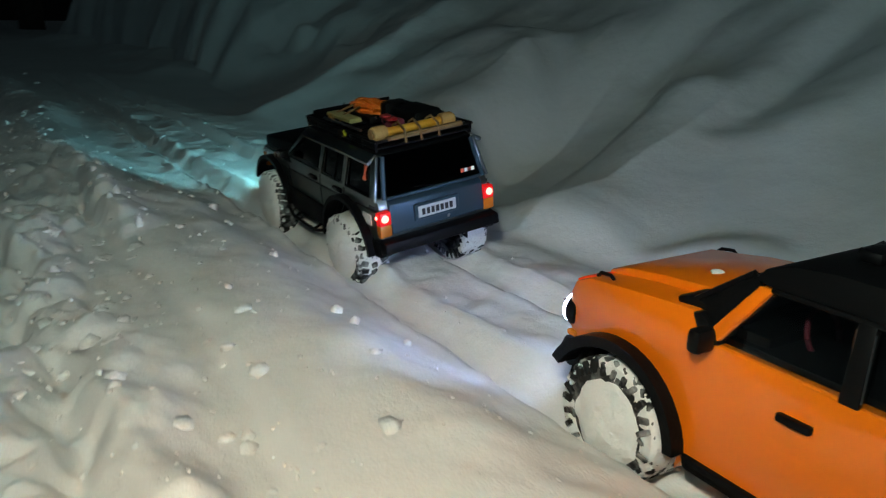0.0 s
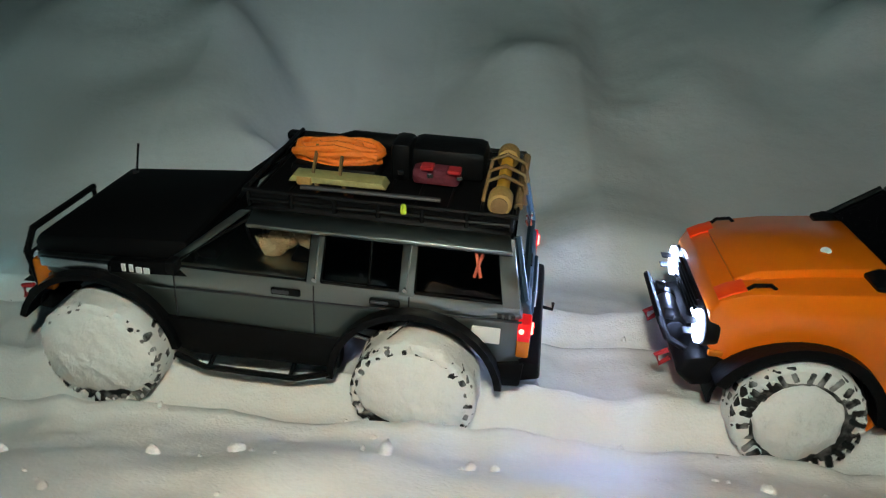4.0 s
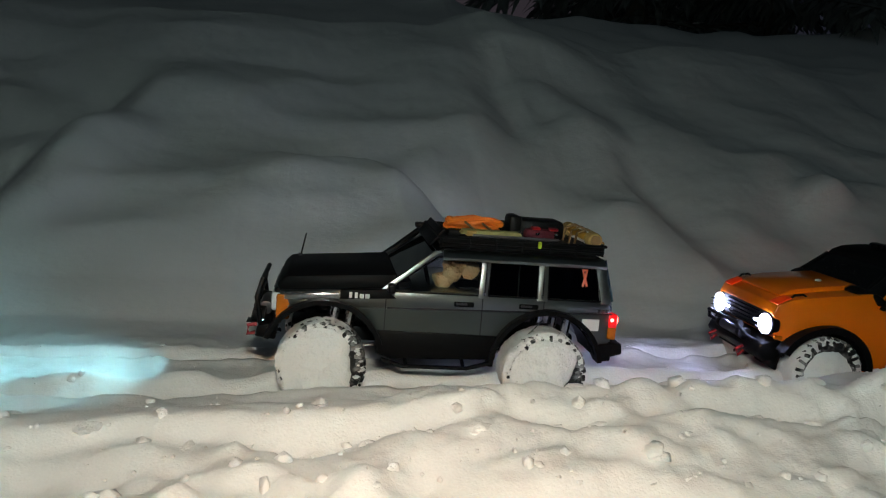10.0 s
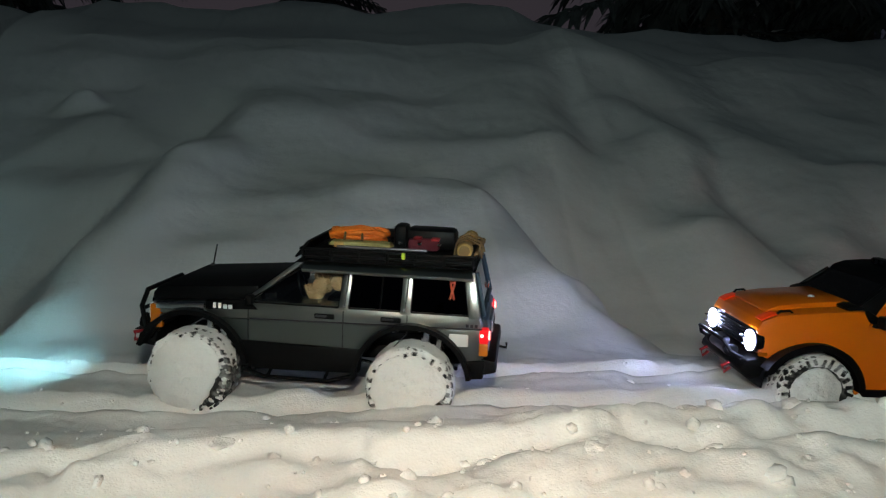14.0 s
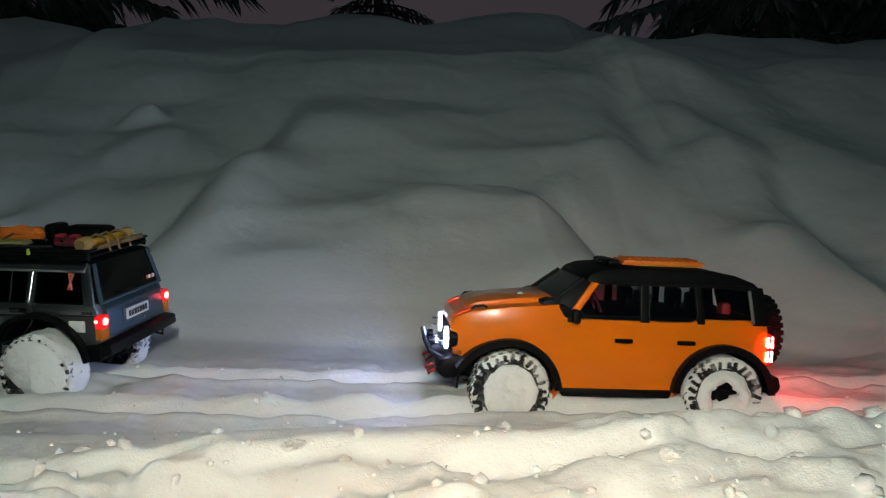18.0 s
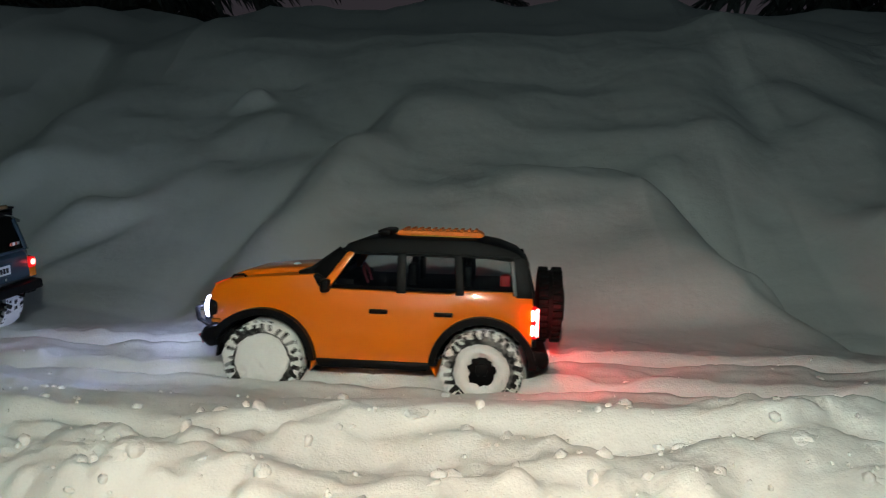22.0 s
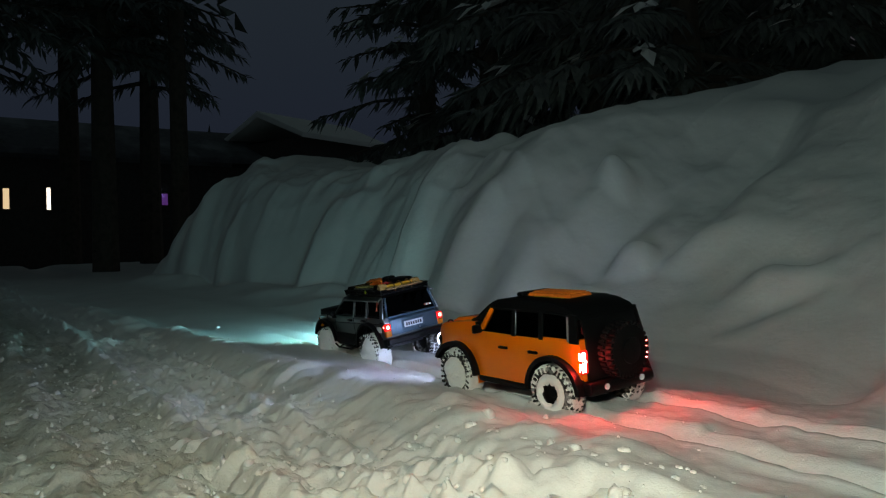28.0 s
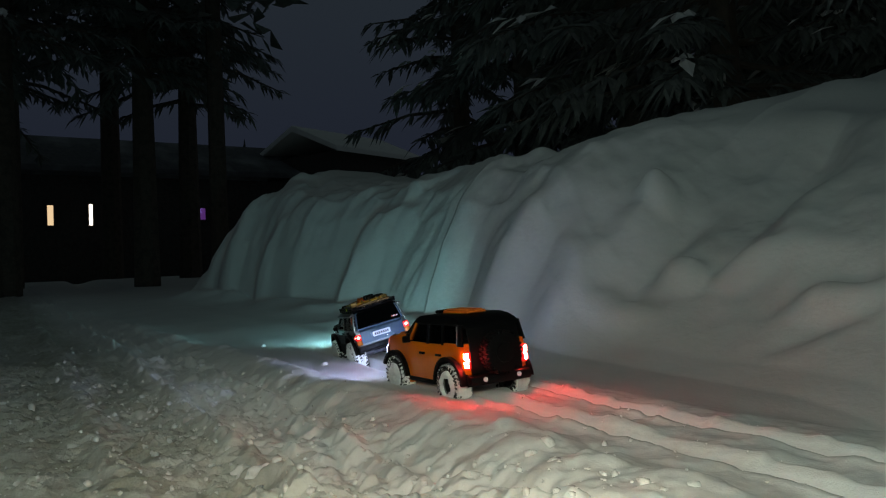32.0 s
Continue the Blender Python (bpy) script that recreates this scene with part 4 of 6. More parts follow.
        for x0, x1, y0, y1 in ((0.066, -0.032, 0.029, -0.032), (-0.046, -0.116, -0.044, -0.112), (-0.128, -0.200, -0.124, -0.194)):
            part("side_window", panel([(x0, w0, 0.165), (x1, w0, 0.165), (y1, w1, 0.216), (y0, w1, 0.216)], 0.0012), WINDOW if x0 < -0.1 else SMOKED, t)
        for x0 in (-0.034, -0.046):
            part("window_bead", tube([(x0, s * 0.0975, 0.168), (x0 + 0.002, s * 0.0905, 0.212)], 0.0007, 5), CHROME, t)
        part("pillar_trim", tube([(-0.199, s * 0.0985, 0.166), (-0.193, s * 0.0910, 0.213)], 0.0026, 6), GREYTRIM, t, "grey trim beside the rear window")
        part("roof_gutter", tube([(0.03, s * 0.0885, 0.2175), (-0.19, s * 0.0885, 0.2175)], 0.0022, 6), BLACK, t)
    part("windscreen_header", panel([(0.040, -0.084, 0.214), (0.040, 0.084, 0.214), (0.026, 0.084, 0.226), (0.026, -0.084, 0.226)], 0.005, 0.0015), ORANGE, t, "orange windscreen header")
    part("windscreen", panel([(0.098, -0.086, 0.186), (0.098, 0.086, 0.186), (0.050, 0.080, 0.222), (0.050, -0.080, 0.222)], 0.0014), SMOKED, t)
    for s in (1, -1):
        part("windscreen_frame", tube([(0.098, s * 0.087, 0.187), (0.050, s * 0.081, 0.223)], 0.0032, 6), BLACK, t)
        part("windscreen_side", panel([(0.100, s * 0.087, 0.184), (0.076, s * 0.0945, 0.166), (0.040, s * 0.086, 0.218), (0.050, s * 0.080, 0.223)], 0.003, 0.0008), BLACK, t)
    part("tailgate", prism([(-0.216, 0.212), (-0.228, 0.168), (-0.232, 0.09), (-0.224, 0.09), (-0.222, 0.168), (-0.210, 0.212)], -0.078, 0.078, 0.002), BLACK, t, "black tailgate with rear window")
    # roof load and light bar
    lb = part("roof_light_bar", box(-0.006, 0, 0.2445, 0.018, 0.088, 0.010, 0.004), BLACK, t, "black light bar across the roof")
    for k in range(6):
        part("bar_lamp", disc((0.0035, -0.034 + k * 0.0136, 0.2445), (1, 0, 0), 0.0035, 0.003, 10), DARKGLASS, lb)
    board = part("recovery_board", prism([(-0.020, 0.242), (-0.026, 0.249), (-0.145, 0.249), (-0.152, 0.244), (-0.147, 0.2405), (-0.026, 0.2405)], -0.030, 0.032, 0.002), ORANGEGEAR, t, "bright orange recovery board lashed to the roof")
    for k in range(11):
        part("board_rib", box(-0.034 - k * 0.0105, 0.001, 0.2505, 0.005, 0.050, 0.003, 0.001, seg=1), ORANGEGEAR, board)
    part("board_edge", box(-0.088, 0.0335, 0.2415, 0.09, 0.002, 0.002, 0.0005, seg=1), YELLOW, board)
    # interior
    part("cabin_floor", box(-0.07, 0, 0.1685, 0.285, 0.178, 0.006, 0.001), MATT, t)
    part("dashboard", box(0.045, 0, 0.168, 0.03, 0.165, 0.024, 0.005), MATT, t)
    part("steering_wheel", tube([(0.018 + 0.006 * math.sin(a), 0.040 + 0.019 * math.cos(a), 0.180 + 0.018 * math.sin(a)) for a in [k * math.pi / 9 for k in range(19)]], 0.0022, 6), MAROON, t, "dark red steering wheel")
    for x, y in ((-0.035, 0.042), (-0.035, -0.042), (-0.115, 0.042), (-0.115, -0.042)):
        seat = part("seat", box(x + 0.008, y, 0.160, 0.042, 0.052, 0.016, 0.005), MATT, t)
        part("seat_back", box(x - 0.016, y, 0.180, 0.014, 0.050, 0.046, 0.005), MATT, seat)
        part("headrest", box(x - 0.018, y, 0.206, 0.010, 0.026, 0.012, 0.003), MATT, seat)
    part("rear_gear_bag", box(-0.185, 0.03, 0.176, 0.016, 0.022, 0.024, 0.005), REDTRIM, t, "small red bag behind the rear window")
    # face
    part("grille", box(0.2285, 0, 0.132, 0.010, 0.165, 0.036, 0.006), BLACK, t, "black grille")
    for k in range(5):
        part("grille_bar", box(0.2345, 0, 0.120 + k * 0.006, 0.003, 0.100, 0.002, 0.0005, seg=1), BLACK, t)
    for s in (1, -1):
        h = part("headlamp", disc((0.2280, s * 0.073, 0.130), (1, 0, 0), 0.0175, 0.012, 28, 0.002), BLACK, t, "round headlamp, lit blue-white")
        part("lamp_glow", washer((0.2362, s * 0.073, 0.130), (1, 0, 0), 0.0075, 0.0155, 0.003), HEAD_B, h)
        # plates added over and under the bulb to cut its beam flat
        for dz in (0.0055, -0.0055):
            part("lamp_visor", box(0.2425, s * 0.073, 0.130 + dz, 0.010, 0.013, 0.0008), BLACK, h)
        part("beam_glow", disc((0.2360, s * 0.073, 0.130), (1, 0, 0), 0.0020, 0.002, 14), BEAM_B, h)
        part("lamp_bar_glow", box(0.2355, s * 0.050, 0.130, 0.002, 0.022, 0.004, 0.001, seg=1), HEAD_B, h)
        part("turn_lamp", box(0.223, s * 0.088, 0.112, 0.012, 0.006, 0.006, 0.002), AMBER, t)
        q = part("tail_lamp", box(-0.2265, s * 0.087, 0.128, 0.008, 0.018, 0.046, 0.003), REDLENS, t, "tall red tail lamp, lit")
        part("lamp_glow", box(-0.2305, s * 0.0915, 0.139, 0.004, 0.009, 0.017, 0.001, seg=1), TAIL_B, q)
        part("lamp_glow", box(-0.2305, s * 0.0915, 0.118, 0.004, 0.009, 0.017, 0.001, seg=1), TAIL_B, q)
        part("lamp_glow", box(-0.2305, s * 0.087, 0.1285, 0.004, 0.006, 0.006, 0.001, seg=1), TAIL_B, q)
        part("side_glow", box(-0.2245, s * 0.0955, 0.139, 0.0035, 0.003, 0.015, 0.0008, seg=1), TAIL_B, q)
        part("side_glow", box(-0.2245, s * 0.0955, 0.118, 0.0035, 0.003, 0.015, 0.0008, seg=1), TAIL_B, q)
    part("front_bumper", prism([(0.226, 0.106), (0.252, 0.100), (0.259, 0.084), (0.246, 0.070), (0.212, 0.078), (0.212, 0.100)], -0.082, 0.082, 0.004,
              squeeze=lambda x, y, z: Vector((x - 0.35 * max(0, abs(y) - 0.05), y, z))), BLACK, t, "black steel front bumper")
    part("bull_bar", tube([(0.236, 0.062, 0.096), (0.256, 0.060, 0.108), (0.262, 0.050, 0.122), (0.262, -0.050, 0.122), (0.256, -0.060, 0.108), (0.236, -0.062, 0.096)], 0.0032, 8), BLACK, t, "black tubular bull bar")
    wn_ = part("winch", disc((0.246, 0, 0.104), (0, 1, 0), 0.009, 0.056, 16, 0.001), STEEL, t, "small winch with black end caps")
    for s in (1, -1):
        part("winch_cap", disc((0.246, s * 0.033, 0.104), (0, 1, 0), 0.010, 0.012, 16, 0.001), BLACK, wn_)
        part("shackle", tube([(0.250, s * 0.045, 0.086), (0.260, s * 0.045, 0.080), (0.256, s * 0.045, 0.070), (0.248, s * 0.045, 0.078)], 0.0026, 6), REDTRIM, t, "red shackle")
        part("spot_lamp", disc((0.252, s * 0.030, 0.118), (1, 0, 0), 0.006, 0.008, 14, 0.001), BLACK, t, "small black spot lamp")
    part("skid_plate", prism([(0.236, 0.074), (0.19, 0.056), (0.186, 0.060), (0.232, 0.080)], -0.04, 0.04, 0.001), CHROME, t, "bright skid plate")
    rb = part("rear_bumper", prism([(-0.222, 0.090), (-0.246, 0.088), (-0.250, 0.072), (-0.244, 0.062), (-0.218, 0.070)], -0.094, 0.094, 0.004), BLACK, t, "black rear bumper")
    for s in (1, -1):
        part("bumper_lamp", disc((-0.2505, s * 0.052, 0.078), (1, 0, 0), 0.006, 0.003, 14), LENS, rb)
    part("chassis", box(0, 0, 0.074, 0.40, 0.07, 0.022, 0.004), MATT, t, "dark chassis")
    for x in (0.156, -0.156):
        part("axle", tube([(x, -0.085, 0.060), (x, 0.085, 0.060)], 0.009, 10), STEEL, t)
        for s in (1, -1):
            part("damper", tube([(x - 0.02, s * 0.062, 0.068), (x - 0.035, s * 0.055, 0.125)], 0.006, 10), CHROME, t, "silver coil damper")
            part("link_rod", tube([(x, s * 0.05, 0.056), (x - 0.1 * (1 if x > 0 else -1), s * 0.035, 0.064)], 0.003, 6), CHROME, t)
    # the nose reaches a little further forward than the rest
    for ob in t.children_recursive:
        if ob.type == "MESH":
            for v in ob.data.vertices:
                if v.co.x > 0.17:
                    v.co.x += 0.14 * (v.co.x - 0.17)
    # spare wheel on the tailgate
    sp = part("spare_tyre", disc((-0.2515, 0, 0.142), (1, 0, 0), 0.052, 0.036, 40, 0.006), DARKRUBBER, t, "black spare tyre on the tailgate")
    lug = bmesh.new()
    for k in range(30):
        a = 2 * math.pi * k / 30
        for dx in (-0.010, 0.010):
            q = box(0, 0, 0, 0.014, 0.0075, 0.008, 0.001, seg=1)
            m = Matrix.Translation((-0.2515 + dx, 0, 0.142)) @ Matrix.Rotation(a + (0.1 if dx > 0 else 0), 4, "X") @ Matrix.Translation((0, 0, 0.053))
            for v in q.verts:
                v.co = m @ v.co
            merge(lug, q)
    part("spare_tread", lug, DARKRUBBER, sp)
    part("spare_hub", disc((-0.2705, 0, 0.142), (1, 0, 0), 0.026, 0.006, 24, 0.001), BLACK, sp)
    wheels = []
    for k, (x, s, cover, hub) in enumerate(((0.155, 1, 0.72, 0.0), (-0.156, 1, 0.70, 0.34), (0.155, -1, 0.72, 0.0), (-0.156, -1, 0.72, 0.0))):
        wheels.append(wheel("wheel", t, x, s * 0.091, 0.061, 0.058, 0.040, 20 + k, cover, hub, BLACK, None, 0.04))
    return t, wheels


# ---- the grey estate ----
def grey_truck():
    t = empty("toy_truck", "grey radio-controlled estate, black bonnet, loaded roof rack, snow-caked wheels", "toy truck", "toy trucks in the snow")
    HW = 0.098

    def tuck(x, y, z):
        k = 1.0
        if x > 0.17:
            k -= 0.10 * ((x - 0.17) / 0.05) ** 2
        if x < -0.22:
            k -= 0.05 * ((-0.22 - x) / 0.035)
        if z < 0.09:
            k -= 0.5 * (0.09 - z)
        if z > 0.14:
            k -= 0.5 * (z - 0.14)
        return Vector((x, y * k, z))

    AR, AZ = 0.077, 0.063

    def waist(x):
        return 0.134 + (0.214 - x) / 0.466 * 0.007

    def meet(cx, sgn):
        """Angle at which an arch meets the waist line."""
        for k in range(90, 0, -1):
            a = math.radians(90 - sgn * (90 - k))
            if AZ + AR * math.sin(a) < waist(cx + AR * math.cos(a)) - 0.0004:
                return 90 - sgn * (90 - k)
        return 90

    def arc(cx, a0, a1, n=10):
        return [(cx + AR * math.cos(math.radians(a0 + (a1 - a0) * i / n)), AZ + AR * math.sin(math.radians(a0 + (a1 - a0) * i / n))) for i in range(n + 1)]
    f, r = 0.153, -0.158
    a_ff, a_fr, a_rf, a_rr = meet(f, 1), meet(f, -1), meet(r, 1), meet(r, -1)
    shell = prism([(0.219, 0.120), (0.214, 0.134)] + arc(f, a_ff, 36, 6), -HW, HW, 0.002, squeeze=tuck)
    prism(arc(f, a_fr, 160) + [(0.079, 0.088), (-0.082, 0.088)] + arc(r, 20, a_rf), -HW, HW, 0.002, bm=shell, squeeze=tuck)
    prism([(-0.252, 0.141)] + arc(r, a_rr, 158, 6) + [(-0.236, 0.084), (-0.255, 0.088), (-0.257, 0.135)], -HW, HW, 0.002, bm=shell, squeeze=tuck)
    body = part("body", shell, GREY, t, "dull grey lower body shell")
    # same paint as the lower body; reflected sheen put in as a lighter colour
    band = prism([(0.214, 0.1355), (0.214, 0.152), (0.06, 0.162), (-0.247, 0.160), (-0.253, 0.1425)] + arc(r, a_rr, a_rf, 8) + arc(f, a_fr, a_ff, 8), -HW, HW, 0.003, squeeze=tuck)
    part("upper_band", band, SILVER_SHEEN, t, "band above the waist line, its sheen painted in as lighter silver")
    for s in (1, -1):
        part("waist_line", tube([(0.07, s * 0.0985, 0.1372), (-0.252, s * 0.0965, 0.1425)], 0.0012, 5), INK, body)
        for x0, x1 in ((0.072, 0.072), (-0.062, -0.062), (-0.150, -0.118)):
            part("door_seam", tube([(x0, s * 0.0972, 0.156), (x0, s * 0.0992, 0.130), (x1, s * 0.0988, 0.094)], 0.0007, 5), INK, body)
        for hx, hz in ((-0.036, 0.147), (-0.128, 0.148)):
            h = part("door_handle", box(hx, s * 0.0985, hz, 0.028, 0.004, 0.007, 0.0015), BLACK, body, "black door handle")
            part("handle_lever", box(hx + 0.004, s * 0.1015, hz + 0.001, 0.016, 0.003, 0.003, 0.0008, seg=1), STEEL, h)
        for cx in (f, r):
            part("wheel_flare", arc_ring(cx, 0.063, 0.0765, 0.083, 0 if cx < 0 else 20, 172, s * 0.088, s * 0.110), BLACK, t, "black plastic wheel arch flare")
            part("inner_arch", arc_ring(cx, 0.063, 0.074, 0.0765, 25, 165, s * 0.03, s * 0.09), MATT, t)
        part("lower_cladding", prism([(0.084, 0.106), (-0.088, 0.104), (-0.086, 0.070), (0.060, 0.066), (0.082, 0.074)], s * 0.086, s * 0.102, 0.002), BLACK, t, "black lower cladding")
        sl = part("rock_slider", tube([(0.075, s * 0.108, 0.068), (0.045, s * 0.112, 0.060), (-0.045, s * 0.112, 0.060), (-0.078, s * 0.108, 0.068)], 0.003, 8), BLACK, t, "black tubular rock slider")
        for x in (0.04, -0.04):
            part("slider_leg", tube([(x, s * 0.110, 0.061), (x, s * 0.085, 0.070)], 0.0025, 6), BLACK, sl)
        part("rear_quarter_guard", prism([(-0.224, 0.096), (-0.258, 0.100), (-0.256, 0.074), (-0.236, 0.072)], s * 0.080, s * 0.0995, 0.002), BLACK, t)
        part("white_patch", box(-0.221, s * 0.0975, 0.126, 0.026, 0.002, 0.017, 0.0008, seg=1), WHITE, body, "small pale patch behind the wheel")
        for k in range(3):
            part("badge_bar", box(-0.232 - k * 0.006, s * 0.0965, 0.1465, 0.004, 0.0016, 0.004, 0), INK, body)
    # bonnet and nose
    part("hood", prism([(0.216, 0.150), (0.219, 0.160), (0.208, 0.172), (0.060, 0.183), (0.052, 0.158)], -0.0925, 0.0925, 0.004, squeeze=tuck), MATT, t, "matt black bonnet")
    for s in (1, -1):
        # the wing's bright reflection is put in as a strip of bright metal
        part("fender_top", prism([(0.208, 0.1415), (0.208, 0.151), (0.135, 0.155), (0.135, 0.1435)], s * 0.090, s * 0.1005, 0.001, squeeze=tuck), CHROME, t, "bright strip standing for the reflection along the wing")
        part("fender_rear", prism([(0.134, 0.146), (0.134, 0.158), (0.072, 0.163), (0.058, 0.150)], s * 0.090, s * 0.0988, 0.001, squeeze=tuck), MATT, t, "black rear half of the wing")
        wx = 0.120
        for k, (w, hgt) in enumerate(((0.004, 0.008), (0.004, 0.008), (0.006, 0.006), (0.006, 0.006))):
            part("wing_lettering_bar", box(wx, s * 0.0985, 0.1515 + (0.001 if k < 2 else 0), w, 0.0016, hgt, 0.0004, seg=1), WHITE, t)
            wx -= 0.0075
    part("nose", box(0.2165, 0, 0.128, 0.012, 0.158, 0.052, 0.004), BLACK, t, "black grille panel")
    for k in range(7):
        part("grille_slot", box(0.2235, -0.036 + k * 0.012, 0.134, 0.003, 0.006, 0.028, 0.001, seg=1), STEEL, t)
    for s in (1, -1):
        part("headlamp", box(0.2185, s * 0.066, 0.134, 0.014, 0.032, 0.026, 0.004), LENS, t, "square clear headlamp")
        part("corner_lamp", box(0.209, s * 0.0885, 0.130, 0.018, 0.010, 0.034, 0.003), AMBER, t, "amber corner lamp")
        dl = part("driving_lamp", washer((0.2442, s * 0.048, 0.1088), (1, 0, 0.20), 0.0088, 0.0112, 0.016), BLACK, t, "round driving lamp, lit blue-white")
        part("lamp_glow", disc((0.2385, s * 0.048, 0.108), (1, 0, 0.20), 0.0086, 0.002, 18), HEAD_C, dl)
        # plate added below the lamp to keep its light off the near ground
        part("lamp_visor", box(0.2500, s * 0.048, 0.0985, 0.018, 0.024, 0.001), BLACK, dl)
        part("lamp_back", disc((0.2355, s * 0.048, 0.108), (1, 0, 0), 0.011, 0.003, 18), BLACK, dl)
        part("shackle", tube([(0.244, s * 0.066, 0.098), (0.256, s * 0.066, 0.096), (0.256, s * 0.066, 0.084), (0.246, s * 0.066, 0.086)], 0.003, 6), REDTRIM, t, "red tow shackle")
    part("front_bumper", prism([(0.214, 0.104), (0.242, 0.100), (0.246, 0.084), (0.218, 0.080)], -0.080, 0.080, 0.003), BLACK, t, "black steel front bumper")
    part("bull_bar", tube([(0.240, 0.062, 0.098), (0.246, 0.062, 0.135), (0.240, 0.054, 0.158), (0.240, -0.054, 0.158), (0.246, -0.062, 0.135), (0.240, -0.062, 0.098)], 0.0036, 8), BLACK, t, "black tubular bull bar")
    part("cross_bar", tube([(0.246, 0.062, 0.130), (0.246, -0.062, 0.130)], 0.0030, 8), BLACK, t)
    part("winch", disc((0.236, 0, 0.112), (0, 1, 0), 0.010, 0.060, 16, 0.001), STEEL, t)
    part("steering_guard", tube([(0.214, 0.04, 0.084), (0.236, 0.03, 0.070), (0.236, -0.03, 0.070), (0.214, -0.04, 0.084)], 0.0035, 8), CHROME, t, "bright steering guard")
    part("antenna", tube([(0.196, -0.07, 0.166), (0.188, -0.071, 0.208)], 0.0012, 6), BLACK, t, "thin black whip aerial")
    part("antenna_base", tube([(0.199, -0.07, 0.158), (0.195, -0.07, 0.176)], 0.0035, 8), STEEL, t)
    # snorkel up the far pillar
    sn = part("snorkel", tube([(0.10, -0.096, 0.158), (0.075, -0.099, 0.168), (0.045, -0.096, 0.185), (0.012, -0.088, 0.214), (0.008, -0.087, 0.222)], 0.006, 8), BLACK, t, "black raised air intake")
    part("snorkel_head", box(0.010, -0.086, 0.226, 0.018, 0.014, 0.012, 0.003), BLACK, sn)
    # glasshouse: roof on pillars with real glass
    def lean(y, z):
        return y * (1 - 3.2 * max(0, z - 0.158))
    rf = prism([(0.006, 0.205), (0.0, 0.212), (-0.03, 0.217), (-0.20, 0.217), (-0.232, 0.212), (-0.236, 0.205)], -0.0955, 0.0955, 0.004, squeeze=lambda x, y, z: Vector((x, lean(y, z), z)))
    part("roof", rf, MATT, t, "black roof")
    for s in (1, -1):
        def pill(name, xb0, xb1, xt0, xt1, mat, zb=0.156, zt=0.207):
            part(name, panel([(xb0, s * 0.0955, zb), (xb1, s * 0.0955, zb), (xt1, s * lean(0.0955, zt), zt), (xt0, s * lean(0.0955, zt), zt)], 0.005, 0.0012), mat, t)
        pill("windscreen_pillar", 0.087, 0.075, 0.008, -0.002, SILVER_SHEEN)
        pill("door_pillar", -0.055, -0.069, -0.060, -0.072, SILVER_SHEEN)
        pill("door_pillar", -0.140, -0.155, -0.142, -0.155, SILVER_SHEEN)
        pill("rear_pillar", -0.233, -0.250, -0.224, -0.238, SILVER_SHEEN)
        pill("window_top_rail", -0.002, -0.238, -0.004, -0.234, SILVER_SHEEN, 0.200, 0.209)
        z1 = 0.202
        for nm, x0, x1, y0, y1, gl in (("front_window", 0.075, -0.055, 0.002, -0.059, WINDOW), ("rear_window", -0.069, -0.140, -0.072, -0.142, DARKGLASS), ("quarter_window", -0.155, -0.233, -0.155, -0.224, DARKGLASS)):
            part(nm, panel([(x0, s * 0.0935, 0.158), (x1, s * 0.0935, 0.158), (y1, s * lean(0.0935, z1), z1), (y0, s * lean(0.0935, z1), z1)], 0.0012), gl, t)
            fr = tube([(x0, s * 0.0965, 0.160), (x1, s * 0.0965, 0.160), (y1, s * lean(0.0965, z1), z1 - 0.002), (y0, s * lean(0.0965, z1), z1 - 0.002), (x0, s * 0.0965, 0.160)], 0.0013, 5)
            part("window_seal", fr, BLACK, t)
        for x in (-0.064, -0.147):
            part("pillar_bead", tube([(x, s * 0.0985, 0.160), (x - 0.003, s * lean(0.0985, 0.204), 0.204)], 0.0009, 5), CHROME, t)
            part("pillar_screw", disc((x + 0.001, s * 0.0985, 0.1625), (0, 1, 0), 0.0018, 0.003, 8), CHROME, t)
        part("window_divider", tube([(-0.112, s * 0.0945, 0.159), (-0.114, s * lean(0.0945, z1), z1)], 0.0012, 5), BLACK, t)
        part("mirror", box(0.066, s * 0.106, 0.166, 0.010, 0.016, 0.013, 0.003), BLACK, t, "black door mirror")
    # ribbon-shaped sticker on the quarter glass
    st = bmesh.new()
    for a, b_ in (((-0.206, 0.194), (-0.212, 0.176)), ((-0.212, 0.194), (-0.206, 0.176)), ((-0.205, 0.195), (-0.213, 0.195))):
        tube([(a[0], lean(0.0955, a[1]), a[1]), (b_[0], lean(0.0955, b_[1]), b_[1])], 0.0016, 5, st)
    part("ribbon_sticker", st, PINK, t, "small faded red ribbon sticker")
    part("windscreen", panel([(0.083, -0.089, 0.160), (0.083, 0.089, 0.160), (0.006, 0.079, 0.206), (0.006, -0.079, 0.206)], 0.0014), DARKGLASS, t)
    part("cowl", prism([(0.092, 0.1795), (0.078, 0.166), (0.09, 0.158)], -0.088, 0.088, 0.001), MATT, t)
    # tail
    part("tailgate", prism([(-0.249, 0.158), (-0.2585, 0.150), (-0.262, 0.108), (-0.254, 0.106), (-0.246, 0.150)], -0.079, 0.079, 0.002), BLUE, t, "blue-grey tailgate")
    for s in (1, -1):
        part("rear_window_frame", tube([(-0.2535, s * 0.084, 0.158), (-0.240, s * 0.074, 0.206)], 0.0034, 6), BLUE, t, "blue-grey rear window surround")
